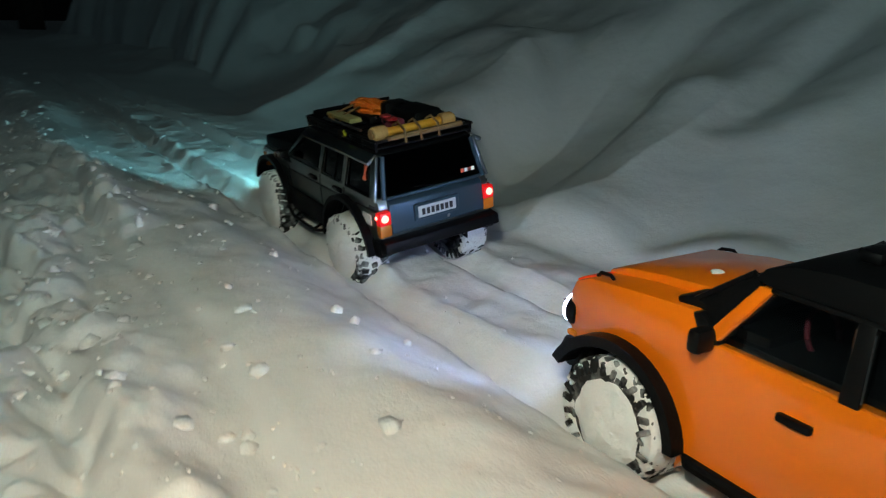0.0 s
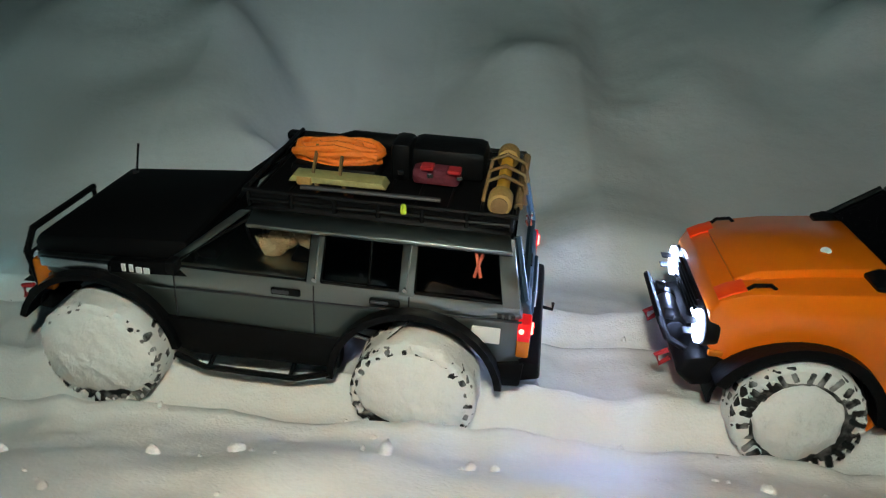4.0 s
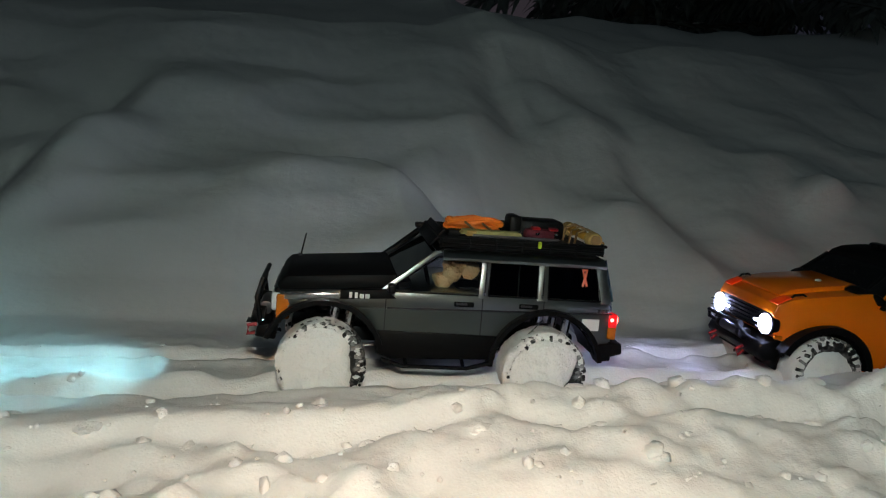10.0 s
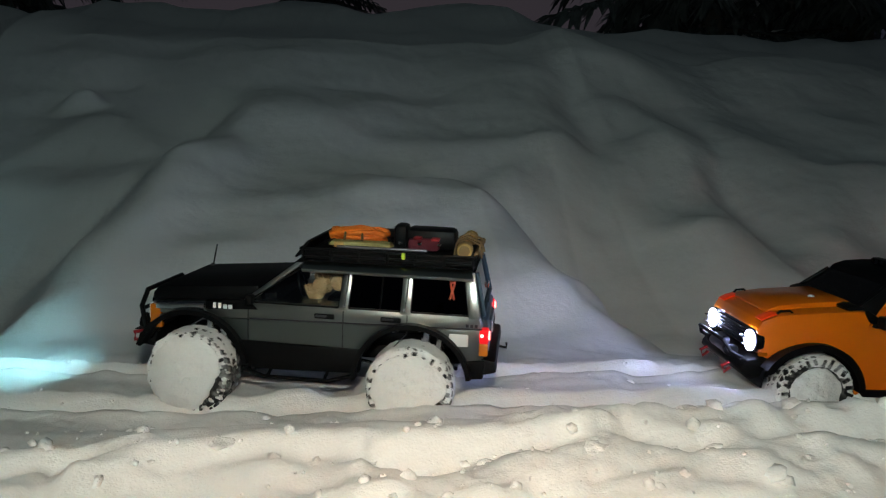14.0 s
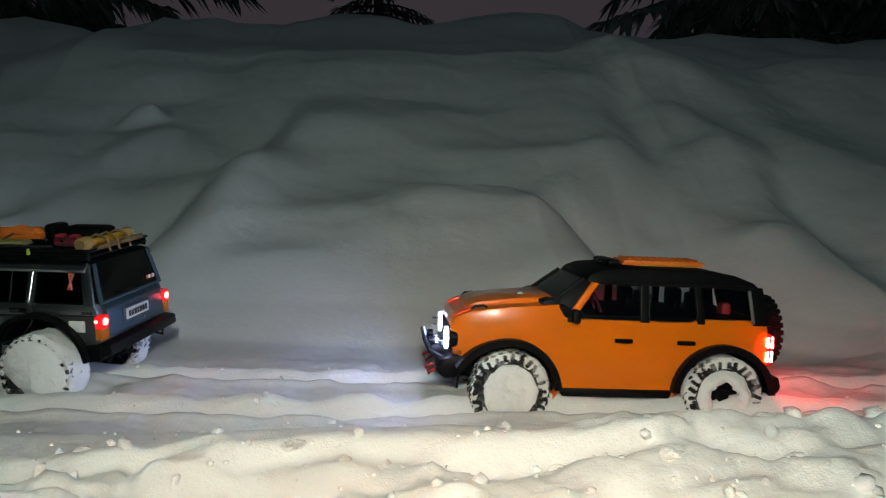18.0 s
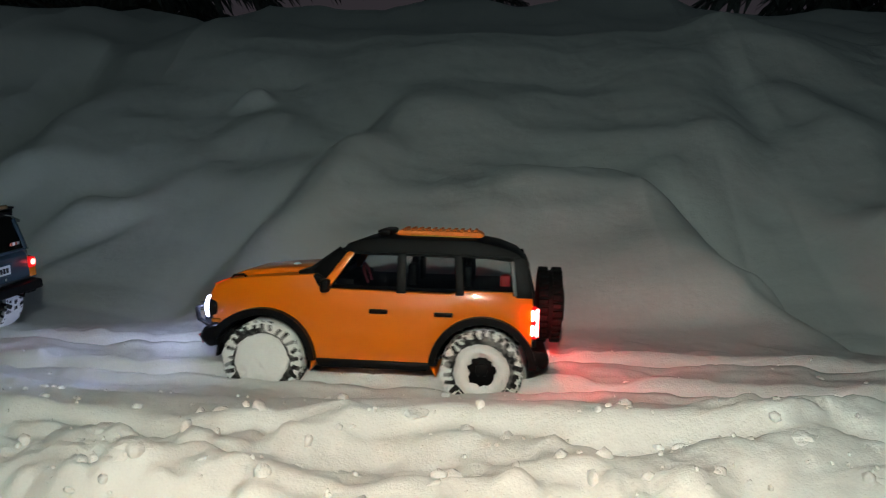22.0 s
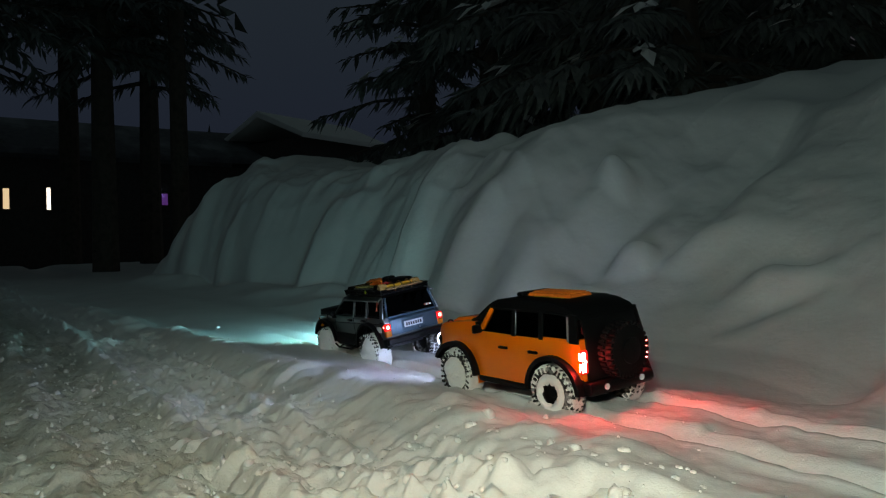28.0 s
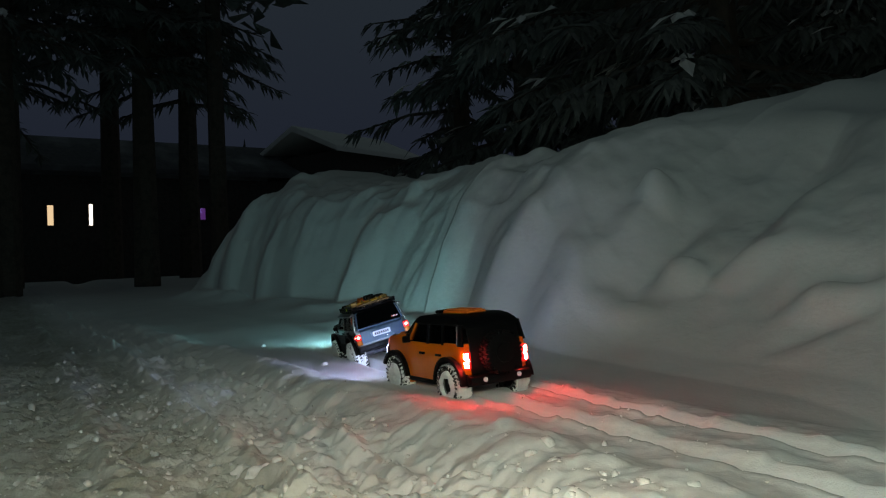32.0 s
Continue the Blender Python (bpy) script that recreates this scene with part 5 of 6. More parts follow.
    part("rear_glass", panel([(-0.2515, -0.082, 0.158), (-0.2515, 0.082, 0.158), (-0.238, 0.074, 0.207), (-0.238, -0.074, 0.207)], 0.002), DARKGLASS, t, "dark rear window")
    part("rear_glass_lower_trim", box(-0.2535, 0, 0.159, 0.005, 0.160, 0.004, 0.001, seg=1), BLUE, t)
    part("rear_wiper", tube([(-0.2555, 0.004, 0.163), (-0.2555, 0.036, 0.1665)], 0.0010, 5), BLACK, t)
    for k in range(4):
        part("rear_sticker_bar", box(-0.2515, -0.050 - k * 0.006, 0.170, 0.0016, 0.005, 0.0045, 0), WHITE if k % 2 else PINK, t)
    np_ = part("number_plate", box(-0.2625, 0.004, 0.131, 0.003, 0.064, 0.017, 0.001, seg=1), PLATE, t, "small white number plate")
    for k in range(7):
        part("plate_bar", box(-0.2645, 0.028 - k * 0.0078, 0.131, 0.001, 0.005, 0.009, 0), INK, np_)
    part("plate_recess", box(-0.2605, 0.004, 0.131, 0.004, 0.076, 0.025, 0.001, seg=1), BLUE, t)
    part("gate_lock", disc((-0.2625, -0.014, 0.115), (1, 0, 0), 0.0025, 0.003, 10), CHROME, t)
    for s in (1, -1):
        q = part("tail_lamp", box(-0.255, s * 0.0885, 0.1325, 0.012, 0.019, 0.020, 0.002), REDLENS, t, "red tail lamp, lit")
        part("lamp_glow", disc((-0.2615, s * 0.0895, 0.1335), (1, 0, 0), 0.0055, 0.0025, 14), TAIL_C, q)
        part("side_glow", disc((-0.2525, s * 0.0985, 0.1345), (0, 1, 0), 0.0025, 0.0015, 10), TAIL_C, q)
        part("amber_lamp", box(-0.255, s * 0.0885, 0.1145, 0.012, 0.019, 0.018, 0.002), AMBER, t, "amber lower lamp")
    rb = part("rear_bumper", prism([(-0.252, 0.102), (-0.272, 0.100), (-0.274, 0.084), (-0.252, 0.078)], -0.098, 0.098, 0.003), BLACK, t, "black rear bumper")
    part("tow_hook", tube([(-0.272, -0.03, 0.084), (-0.284, -0.03, 0.082), (-0.284, -0.03, 0.090)], 0.002, 6), BLACK, rb)
    # cabin
    part("cabin_floor", box(-0.09, 0, 0.150, 0.30, 0.165, 0.006, 0.001), MATT, t)
    part("dashboard", box(0.050, 0, 0.160, 0.028, 0.16, 0.02, 0.004), MATT, t)
    part("steering_wheel", tube([(0.012 + 0.005 * math.sin(a), 0.040 + 0.016 * math.cos(a), 0.174 + 0.015 * math.sin(a)) for a in [k * math.pi / 9 for k in range(19)]], 0.002, 6), BLACK, t)
    for y in (0.042, -0.042):
        seat = part("seat", box(-0.05, y, 0.158, 0.040, 0.050, 0.014, 0.004), MATT, t)
        part("seat_back", box(-0.074, y, 0.176, 0.012, 0.048, 0.040, 0.004), MATT, seat)
    rng = random.Random(12)
    b = lump_mesh(rng, 0.017, 1.0, 3)
    for v in b.verts:
        v.co += Vector((-0.022, 0.055, 0.180))
    for dx, dz, r in ((-0.024, 0.004, 0.014), (0.012, -0.010, 0.012), (-0.008, 0.012, 0.010)):
        k = lump_mesh(rng, r, 1.0, 2)
        for v in k.verts:
            v.co += Vector((-0.022 + dx, 0.058, 0.180 + dz))
        merge(b, k)
    part("plush_toy", b, FUR, t, "tan plush bundle behind the front window")
    # roof rack with its load
    rack = part("roof_rack", tube([(0.004, -0.079, 0.234), (0.004, 0.079, 0.234), (-0.238, 0.079, 0.234), (-0.238, -0.079, 0.234), (0.004, -0.079, 0.234)], 0.0028, 6), BLACK, t, "black tubular roof rack")
    for s in (1, -1):
        part("rack_rail", tube([(0.002, s * 0.078, 0.222), (-0.236, s * 0.078, 0.222)], 0.0028, 6), BLACK, rack)
        for k in range(7):
            x = 0.0 - k * 0.039
            part("rack_post", tube([(x, s * 0.078, 0.214), (x, s * 0.080, 0.235)], 0.0022, 6), BLACK, rack)
    for s in (1, -1):
        part("rack_side", box(-0.117, s * 0.0765, 0.2235, 0.236, 0.002, 0.017, 0.0006, seg=1), MATT, rack)
    for k in range(9):
        x = 0.0 - k * 0.0294
        part("rack_slat", tube([(x, -0.078, 0.222), (x, 0.078, 0.222)], 0.0020, 6), BLACK, rack)
    part("rack_fairing", panel([(0.014, -0.070, 0.214), (0.014, 0.070, 0.214), (-0.004, 0.070, 0.243), (-0.004, -0.070, 0.243)], 0.004, 0.001), BLACK, t)
    part("rack_tray", box(-0.117, 0, 0.2195, 0.236, 0.150, 0.003, 0), MATT, t)
    # cargo
    part("long_bag", tube([(-0.045, -0.062, 0.238), (-0.06, -0.062, 0.238), (-0.185, -0.060, 0.238), (-0.20, -0.060, 0.238)], 0.010, 12, radii=[0.005, 0.010, 0.010, 0.006]), BLACK, t, "long black gear bag along the rack")
    cs = part("cargo_case", box(-0.165, -0.030, 0.240, 0.075, 0.050, 0.034, 0.008), BLACK, t, "soft black cargo case")
    for k in range(3):
        part("case_buckle", box(-0.125 - k * 0.028, 0.0195, 0.240, 0.006, 0.003, 0.005, 0.001, seg=1), CHROME, cs)
    part("cargo_block", box(-0.122, -0.014, 0.242, 0.020, 0.040, 0.042, 0.006), BLACK, t)
    part("under_bag", box(-0.060, -0.010, 0.230, 0.085, 0.060, 0.018, 0.006), MATT, t, "flat black bag under the rope")
    rp = bmesh.new()
    r3 = random.Random(3)
    for k in range(9):
        ax, ay, zz = 0.041 - 0.008 * (k % 4), 0.021 - 0.005 * (k % 4), 0.2385 + 0.0055 * (k // 3)
        ph, dx, dy = r3.uniform(0, 6.28), r3.uniform(-0.004, 0.004), r3.uniform(-0.003, 0.003)
        loop = []
        for j in range(21):
            a = 2 * math.pi * j / 20
            loop.append((-0.058 + dx + ax * math.cos(a), -0.008 + dy + ay * math.sin(a), zz + 0.0022 * math.sin(3 * a + ph)))
        tube(loop, 0.0036, 7, rp)
    for y in (-0.018, -0.004, 0.008):
        tube([(-0.100, y, 0.247), (-0.06, y + 0.004, 0.2550), (-0.018, y, 0.247)], 0.0036, 7, rp)
    part("rope_coil", rp, ORANGEGEAR, t, "bright orange tow rope bundled on the rack")
    ob_ = part("olive_board", prism([(-0.030, 0.238), (-0.034, 0.244), (-0.116, 0.244), (-0.120, 0.238)], 0.040, 0.060, 0.001), OLIVE, t, "olive wooden plank")
    part("plank_band", box(-0.045, 0.05, 0.2395, 0.014, 0.022, 0.008, 0.001, seg=1), TAN, ob_)
    for x in (-0.060, -0.085):
        part("lashing", tube([(x, 0.066, 0.232), (x + 0.01, 0.048, 0.244), (x + 0.02, 0.0, 0.252), (x + 0.02, -0.03, 0.236)], 0.0018, 6), STRAP, t)
    for x0, y0 in ((-0.150, 0.016), (-0.176, 0.020)):
        part("red_tag", box(x0, y0, 0.2475, 0.012, 0.014, 0.004, 0.001, seg=1), REDTRIM, t, "small red tag on the bag")
    part("lime_clip", box(-0.140, 0.0805, 0.230, 0.005, 0.004, 0.013, 0.0012, seg=1), LIME, t, "lime green clip on the rack")
    part("maroon_bag", box(-0.158, 0.008, 0.236, 0.046, 0.020, 0.020, 0.006), MAROON, t, "dark red bag")
    part("axe_handle", tube([(-0.045, 0.070, 0.238), (-0.17, 0.068, 0.238)], 0.0022, 6), STEEL, t)
    roll = part("bedroll", tube([(-0.222, 0.074, 0.242), (-0.222, 0.045, 0.242), (-0.222, -0.03, 0.243), (-0.222, -0.050, 0.243)], 0.010, 14,
                radii=[0.008, 0.0060, 0.0060, 0.008]), YELLOW, t, "yellow rolled mat with tan ends across the rack")
    for y0, s in ((0.066, 1), (-0.045, -1)):
        part("roll_end", disc((-0.222, y0, 0.2425), (0, 1, 0), 0.0108, 0.022, 18, 0.003), TAN, roll, "tan canvas end")
        part("roll_core", disc((-0.222, y0 + s * 0.0125, 0.2425), (0, 1, 0), 0.0075, 0.002, 14), STRAP, roll)
    part("second_pole", tube([(-0.238, 0.062, 0.236), (-0.240, -0.060, 0.238)], 0.004, 8), STRAP, t, "brown pole lashed behind the mat")
    for y in (0.035, 0.01, -0.02):
        part("roll_strap", tube([(-0.205, y, 0.224), (-0.208, y, 0.247), (-0.222, y, 0.2535), (-0.240, y, 0.246), (-0.244, y, 0.224)], 0.0019, 6), STRAP, roll)
    part("chassis", box(-0.01, 0, 0.082, 0.42, 0.07, 0.022, 0.004), MATT, t, "dark chassis")
    for x in (0.156, -0.156):
        part("axle", tube([(x, -0.085, 0.062), (x, 0.085, 0.062)], 0.009, 10), STEEL, t)
        for s in (1, -1):
            for k in (0, 1):
                part("damper", tube([(x - 0.012 - 0.022 * k, s * 0.070, 0.075), (x - 0.018 - 0.022 * k, s * 0.068, 0.128)], 0.0065, 10), CHROME, t, "silver coil damper")
            part("link_rod", tube([(x, s * 0.05, 0.060), (x - 0.1 * (1 if x > 0 else -1), s * 0.035, 0.070)], 0.003, 6), CHROME, t)
    # the glasshouse stands taller than its first drawing, under an unchanged load
    for ob in t.children_recursive:
        if ob.type == "MESH":
            for v in ob.data.vertices:
                if v.co.x < 0.05:
                    v.co.z = float(np.interp(v.co.z, (-0.1, 0.158, 0.207, 0.235, 0.4), (-0.1, 0.158, 0.217, 0.237, 0.402)))
    wheels = []
    for k, (x, s, cover, hub) in enumerate(((0.153, 1, 0.98, 0.0), (-0.158, 1, 0.92, 0.0), (0.153, -1, 0.95, 0.0), (-0.158, -1, 0.95, 0.0))):
        wheels.append(wheel("wheel", t, x, s * 0.091, 0.055, 0.0605, 0.044, 40 + k, cover, hub, BLACK, None, 0.34, 0.30, 60, 0.12, 0.80, 1.0))
    return t, wheels


orange, orange_wheels = orange_truck()
grey, grey_wheels = grey_truck()


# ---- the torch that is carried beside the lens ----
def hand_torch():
    t = empty("hand_torch", "small black hand torch with an added second lens, switched on", "torch")
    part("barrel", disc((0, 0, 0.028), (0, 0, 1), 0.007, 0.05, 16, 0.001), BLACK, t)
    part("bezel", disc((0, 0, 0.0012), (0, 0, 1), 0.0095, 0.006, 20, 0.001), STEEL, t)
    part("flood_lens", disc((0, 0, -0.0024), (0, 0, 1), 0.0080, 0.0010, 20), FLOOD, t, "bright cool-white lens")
    # added lamp under the first, warming near snow: aimed lower, deep in its tube
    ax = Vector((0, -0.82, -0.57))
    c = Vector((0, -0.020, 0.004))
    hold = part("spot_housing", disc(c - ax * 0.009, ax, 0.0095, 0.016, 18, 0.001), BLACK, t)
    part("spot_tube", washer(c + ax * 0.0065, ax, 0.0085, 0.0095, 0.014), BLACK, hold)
    part("spot_lens", disc(c, ax, 0.0062, 0.0010, 20), WARM_FILL, hold, "bright warm lens, added for the near snow")
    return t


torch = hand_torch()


# ---- trees behind the bank and beyond the road ----
def conifer(x, y, z, h, spread, seed, limbs=90, snow=0.25, low=0.10, dense=60):
    """A spruce: tapered trunk, drooping limbs, a crown of many small sprays, snow on some of them."""
    rng = random.Random(seed)
    t = empty("spruce_tree", "dark spruce with patches of snow on its boughs", "tree", "spruces behind the bank")
    part("trunk", tube([(0, 0, -0.3), (0.02 * h * rng.uniform(-1, 1), 0, h * 0.5), (0, 0, h)], 0.02 * h, 8, radii=[0.022 * h, 0.014 * h, 0.003 * h]), BARK, t)
    V, F, SV, SF, LV = [], [], [], [], bmesh.new()

    def spray(v, f, p, d, ln, w, droop):
        side = d.cross(Vector((0, 0, 1)))
        if side.length < 1e-3:
            side = Vector((1, 0, 0))
        side.normalize()
        i = len(v)
        q = p + d * ln * 0.5 - Vector((0, 0, droop * 0.4 * ln))
        e = p + d * ln - Vector((0, 0, droop * ln))
        for k in (p, q + side * w * 0.5, q - side * w * 0.5, q + Vector((0, 0, w * 0.3)), e):
            v.append(tuple(k))
        f += [(i, i + 1, i + 3), (i, i + 3, i + 2), (i + 1, i + 4, i + 3), (i + 2, i + 3, i + 4), (i, i + 2, i + 1), (i + 1, i + 2, i + 4)]
    for k in range(limbs):
        u = rng.random() ** 0.85
        zz = h * (low + (0.98 - low) * u)
        ln = spread * (1 - u) ** 0.75 * rng.uniform(0.6, 1.15) + 0.06 * h * 0.3
        a = rng.uniform(0, 2 * math.pi)
        d = Vector((math.cos(a), math.sin(a), 0))
        base = Vector((0, 0, zz))
        tip = base + d * ln + Vector((0, 0, -0.28 * ln * rng.uniform(0.4, 1.4)))
        tube([base, base.lerp(tip, 0.5) + Vector((0, 0, 0.05 * ln)), tip], 0.01, 4, LV, radii=[0.012 * h * 0.4, 0.007 * h * 0.4, 0.002 * h * 0.4])
        for j in range(dense):
            s = rng.uniform(0.12, 1.0)
            p = base.lerp(tip, s) + Vector((0, 0, 0.05 * ln * (1 - abs(2 * s - 1))))
            da = d.copy()
            da.rotate(Euler((0, 0, rng.choice((-1, 1)) * rng.uniform(0.2, 1.25))))
            spray(V, F, p, da, min(0.25, ln * rng.uniform(0.09, 0.19)) + 0.02, min(0.062, ln * rng.uniform(0.028, 0.055)) + 0.010, rng.uniform(0.2, 1.3))
        if rng.random() < snow:
            for j in range(rng.randint(2, 5)):
                s = rng.uniform(0.45, 0.95)
                p = base.lerp(tip, s) + Vector((0, 0, 0.075 * ln))
                da = d.copy()
                da.rotate(Euler((0, 0, rng.uniform(-0.8, 0.8))))
                spray(SV, SF, p, da, ln * rng.uniform(0.08, 0.20), ln * rng.uniform(0.03, 0.08), rng.uniform(0.25, 0.8))
    part("branchwork", LV, BARK, t)["kind"] = "stuff"
    for nm, v, f, mt in (("crown", V, F, NEEDLE), ("bough_snow", SV, SF, SNOW)):
        if v:
            me = bpy.data.meshes.new(nm)
            me.from_pydata(v, [], f)
            me.materials.append(mt)
            o = new(nm, me)
            o.parent = t
            o["kind"] = "stuff"
    t.matrix_world = pose(x, y, z, 0, 0, rng.uniform(0, 360))
    return t


def pine_trunk(x, y, z, h, r, seed):
    """A tall bare pine trunk with a high ragged crown out of the lamps' reach."""
    rng = random.Random(seed)
    t = empty("pine_tree", "tall bare pine trunk standing in the dark", "tree", "pines by the road")
    part("trunk", tube([(0, 0, -0.3), (rng.uniform(-0.1, 0.1), 0, h * 0.5), (0, 0, h)], r, 10, radii=[r * 1.15, r * 0.9, r * 0.5]), BARK, t)
    V, F = [], []
    for k in range(520):
        u = rng.uniform(0.42, 1.0)
        a, w = rng.uniform(0, 6.283), rng.random() ** 0.5 * 2.4 * (1.15 - u)
        c = Vector((math.cos(a) * w, math.sin(a) * w, h * u))
        i = len(V)
        for m in range(4):
            o = Vector((rng.uniform(-1, 1), rng.uniform(-1, 1), rng.uniform(-0.6, 0.4))) * 0.34
            V.append(tuple(c + o))
        F += [(i, i + 1, i + 2), (i, i + 2, i + 3), (i + 1, i + 2, i + 3), (i, i + 1, i + 3)]
    me = bpy.data.meshes.new("crown")
    me.from_pydata(V, [], F)
    me.materials.append(NEEDLE)
    o = new("crown", me)
    o.parent = t
    lb = bmesh.new()
    for k in range(10):
        a, u = rng.uniform(0, 6.283), rng.uniform(0.45, 0.9)
        w = 1.6 * (1.2 - u)
        tube([(0, 0, h * u), (math.cos(a) * w, math.sin(a) * w, h * u + 0.2)], 0.03, 5, lb, radii=[0.05, 0.015])
    part("branchwork", lb, BARK, t)["kind"] = "stuff"
    t.matrix_world = pose(x, y, z)
    return t


SPRUCES = ((-2.9, 6.4, 5.5, 1.5), (-0.5, 18.0, 9.0, 2.1), (2.9, 5.7, 4.6, 1.5), (-4.0, 5.6, 6.5, 2.0), (-5.4, 5.8, 7.0, 2.1), (-7.6, 6.2, 7.5, 2.1),
           (4.4, 6.0, 5.2, 1.8), (-4.3, 8.8, 8.0, 2.3), (4.1, 8.9, 7.2, 2.1), (-6.2, 9.2, 8.5, 2.6), (5.5, 9.0, 8.0, 2.5), (-10.2, 7.0, 8.5, 2.2))


def woods():
    for k, (x, y, h, w) in enumerate(SPRUCES):
        conifer(x, y, height_at(x, y) - 0.1, h, w, 100 + k, limbs=105, snow=0.50, dense=105 if y < 7 else 60)
    for k, (x, y, h, w) in enumerate(((-14.0, 2.6, 11, 2.3), (-13.0, 0.4, 10, 2.3), (-15.5, -1.4, 12, 2.6), (-17.5, 4.2, 12, 2.4), (-12.0, -2.2, 10, 2.3), (-19.0, 0.1, 13, 2.6))):
        conifer(x, y, height_at(x, y) - 0.1, h, w, 300 + k, limbs=120, snow=0.08, low=0.33)
    for k, (x, y, h, r) in enumerate(((-13.0, 3.64, 11, 0.14), (-16, 0.55, 13, 0.20), (-20, 2.9, 13, 0.22), (-12.6, -0.9, 12, 0.2), (-22, 0.4, 13, 0.24))):
        pine_trunk(x, y, height_at(x, y), h, r, 200 + k)


def far_house():
    """A low dark house across the yard: snowy roof, lit doorways."""
    h = empty("house", "low dark wooden house with a dusted roof and lit panes", "house")
    part("wall", box(0, 0, 0.3, 0.3, 16.0, 4.6, 0.02), HOUSE, h)
    part("roof", prism([(-0.4, 2.7), (2.2, 4.0), (4.8, 2.7), (4.8, 2.9), (2.2, 4.25), (-0.4, 2.9)], -8.4, 8.4, 0.03,
                       squeeze=lambda x, y, z: Vector((-x, y, z))), ROOF, h, "dark roof with a thin dusting of snow")
    for y, z0, z1, w, mt, lb in ((-2.95, 0.95, 1.6, 0.17, LITPANE_W, "warm lit pane"), (-1.76, 0.95, 1.65, 0.11, LITPANE, "bright lit pane"), (1.80, 1.15, 1.55, 0.34, VIOLET, "violet lit pane")):
        fr = part("window", box(0.17, y, (z0 + z1) / 2, 0.06, w + 0.1, z1 - z0 + 0.1, 0.01), HOUSE, h)
        part("pane", box(0.205, y, (z0 + z1) / 2, 0.02, w, z1 - z0, 0), mt, fr, lb)
    part("wall_lamp", disc((0.25, 1.70, 1.50), (1, 0, 0), 0.05, 0.08, 12, 0.01), BLUELAMP, h, "tiny blue-white lamp")
    h.matrix_world = pose(-27.0, 5.0, 1.0, 0, 0, 0)
    return h


def far_woods():
    """Dark woods all round, far behind everything, with a ragged top."""
    rng = np.random.RandomState(8)
    n = 720
    V, F = [], []
    for ring, (rad, hgt) in enumerate(((70.0, 11.0), (76.0, 14.0))):
        k0 = len(V)
        for i in range(n):
            a = 2 * math.pi * i / n
            top = hgt * (0.55 + 0.45 * rng.rand()) * (0.8 + 0.2 * math.sin(a * 7 + ring))
            V += [(rad * math.cos(a), rad * math.sin(a), -6.0), (rad * math.cos(a), rad * math.sin(a), top)]
        for i in range(n):
            j = (i + 1) % n
            F.append((k0 + 2 * i, k0 + 2 * j, k0 + 2 * j + 1, k0 + 2 * i + 1))
    me = bpy.data.meshes.new("backdrop")
    me.from_pydata(V, [], F)
    me.materials.append(NEEDLE)
    tagged(new("backdrop", me), "distant dark woods against the night sky", "woods", kind="structure")


def far_shed():
    """A taller roof far behind, pale with snow."""
    h = empty("outbuilding", "distant dark outbuilding under a snow-covered roof", "house")
    part("wall", box(0, 0, 2.2, 4.0, 4.2, 4.4, 0.02), HOUSE, h)
    part("roof", prism([(2.4, 4.3), (0.0, 5.3), (-2.4, 4.3), (-2.4, 4.5), (0.0, 5.55), (2.4, 4.5)], -2.5, 2.5, 0.03), SNOW, h, "snow-covered roof")
    h.matrix_world = pose(-27.5, 12.6, 0.2, 0, 0, 20)


woods()
far_house()
far_shed()
far_woods()


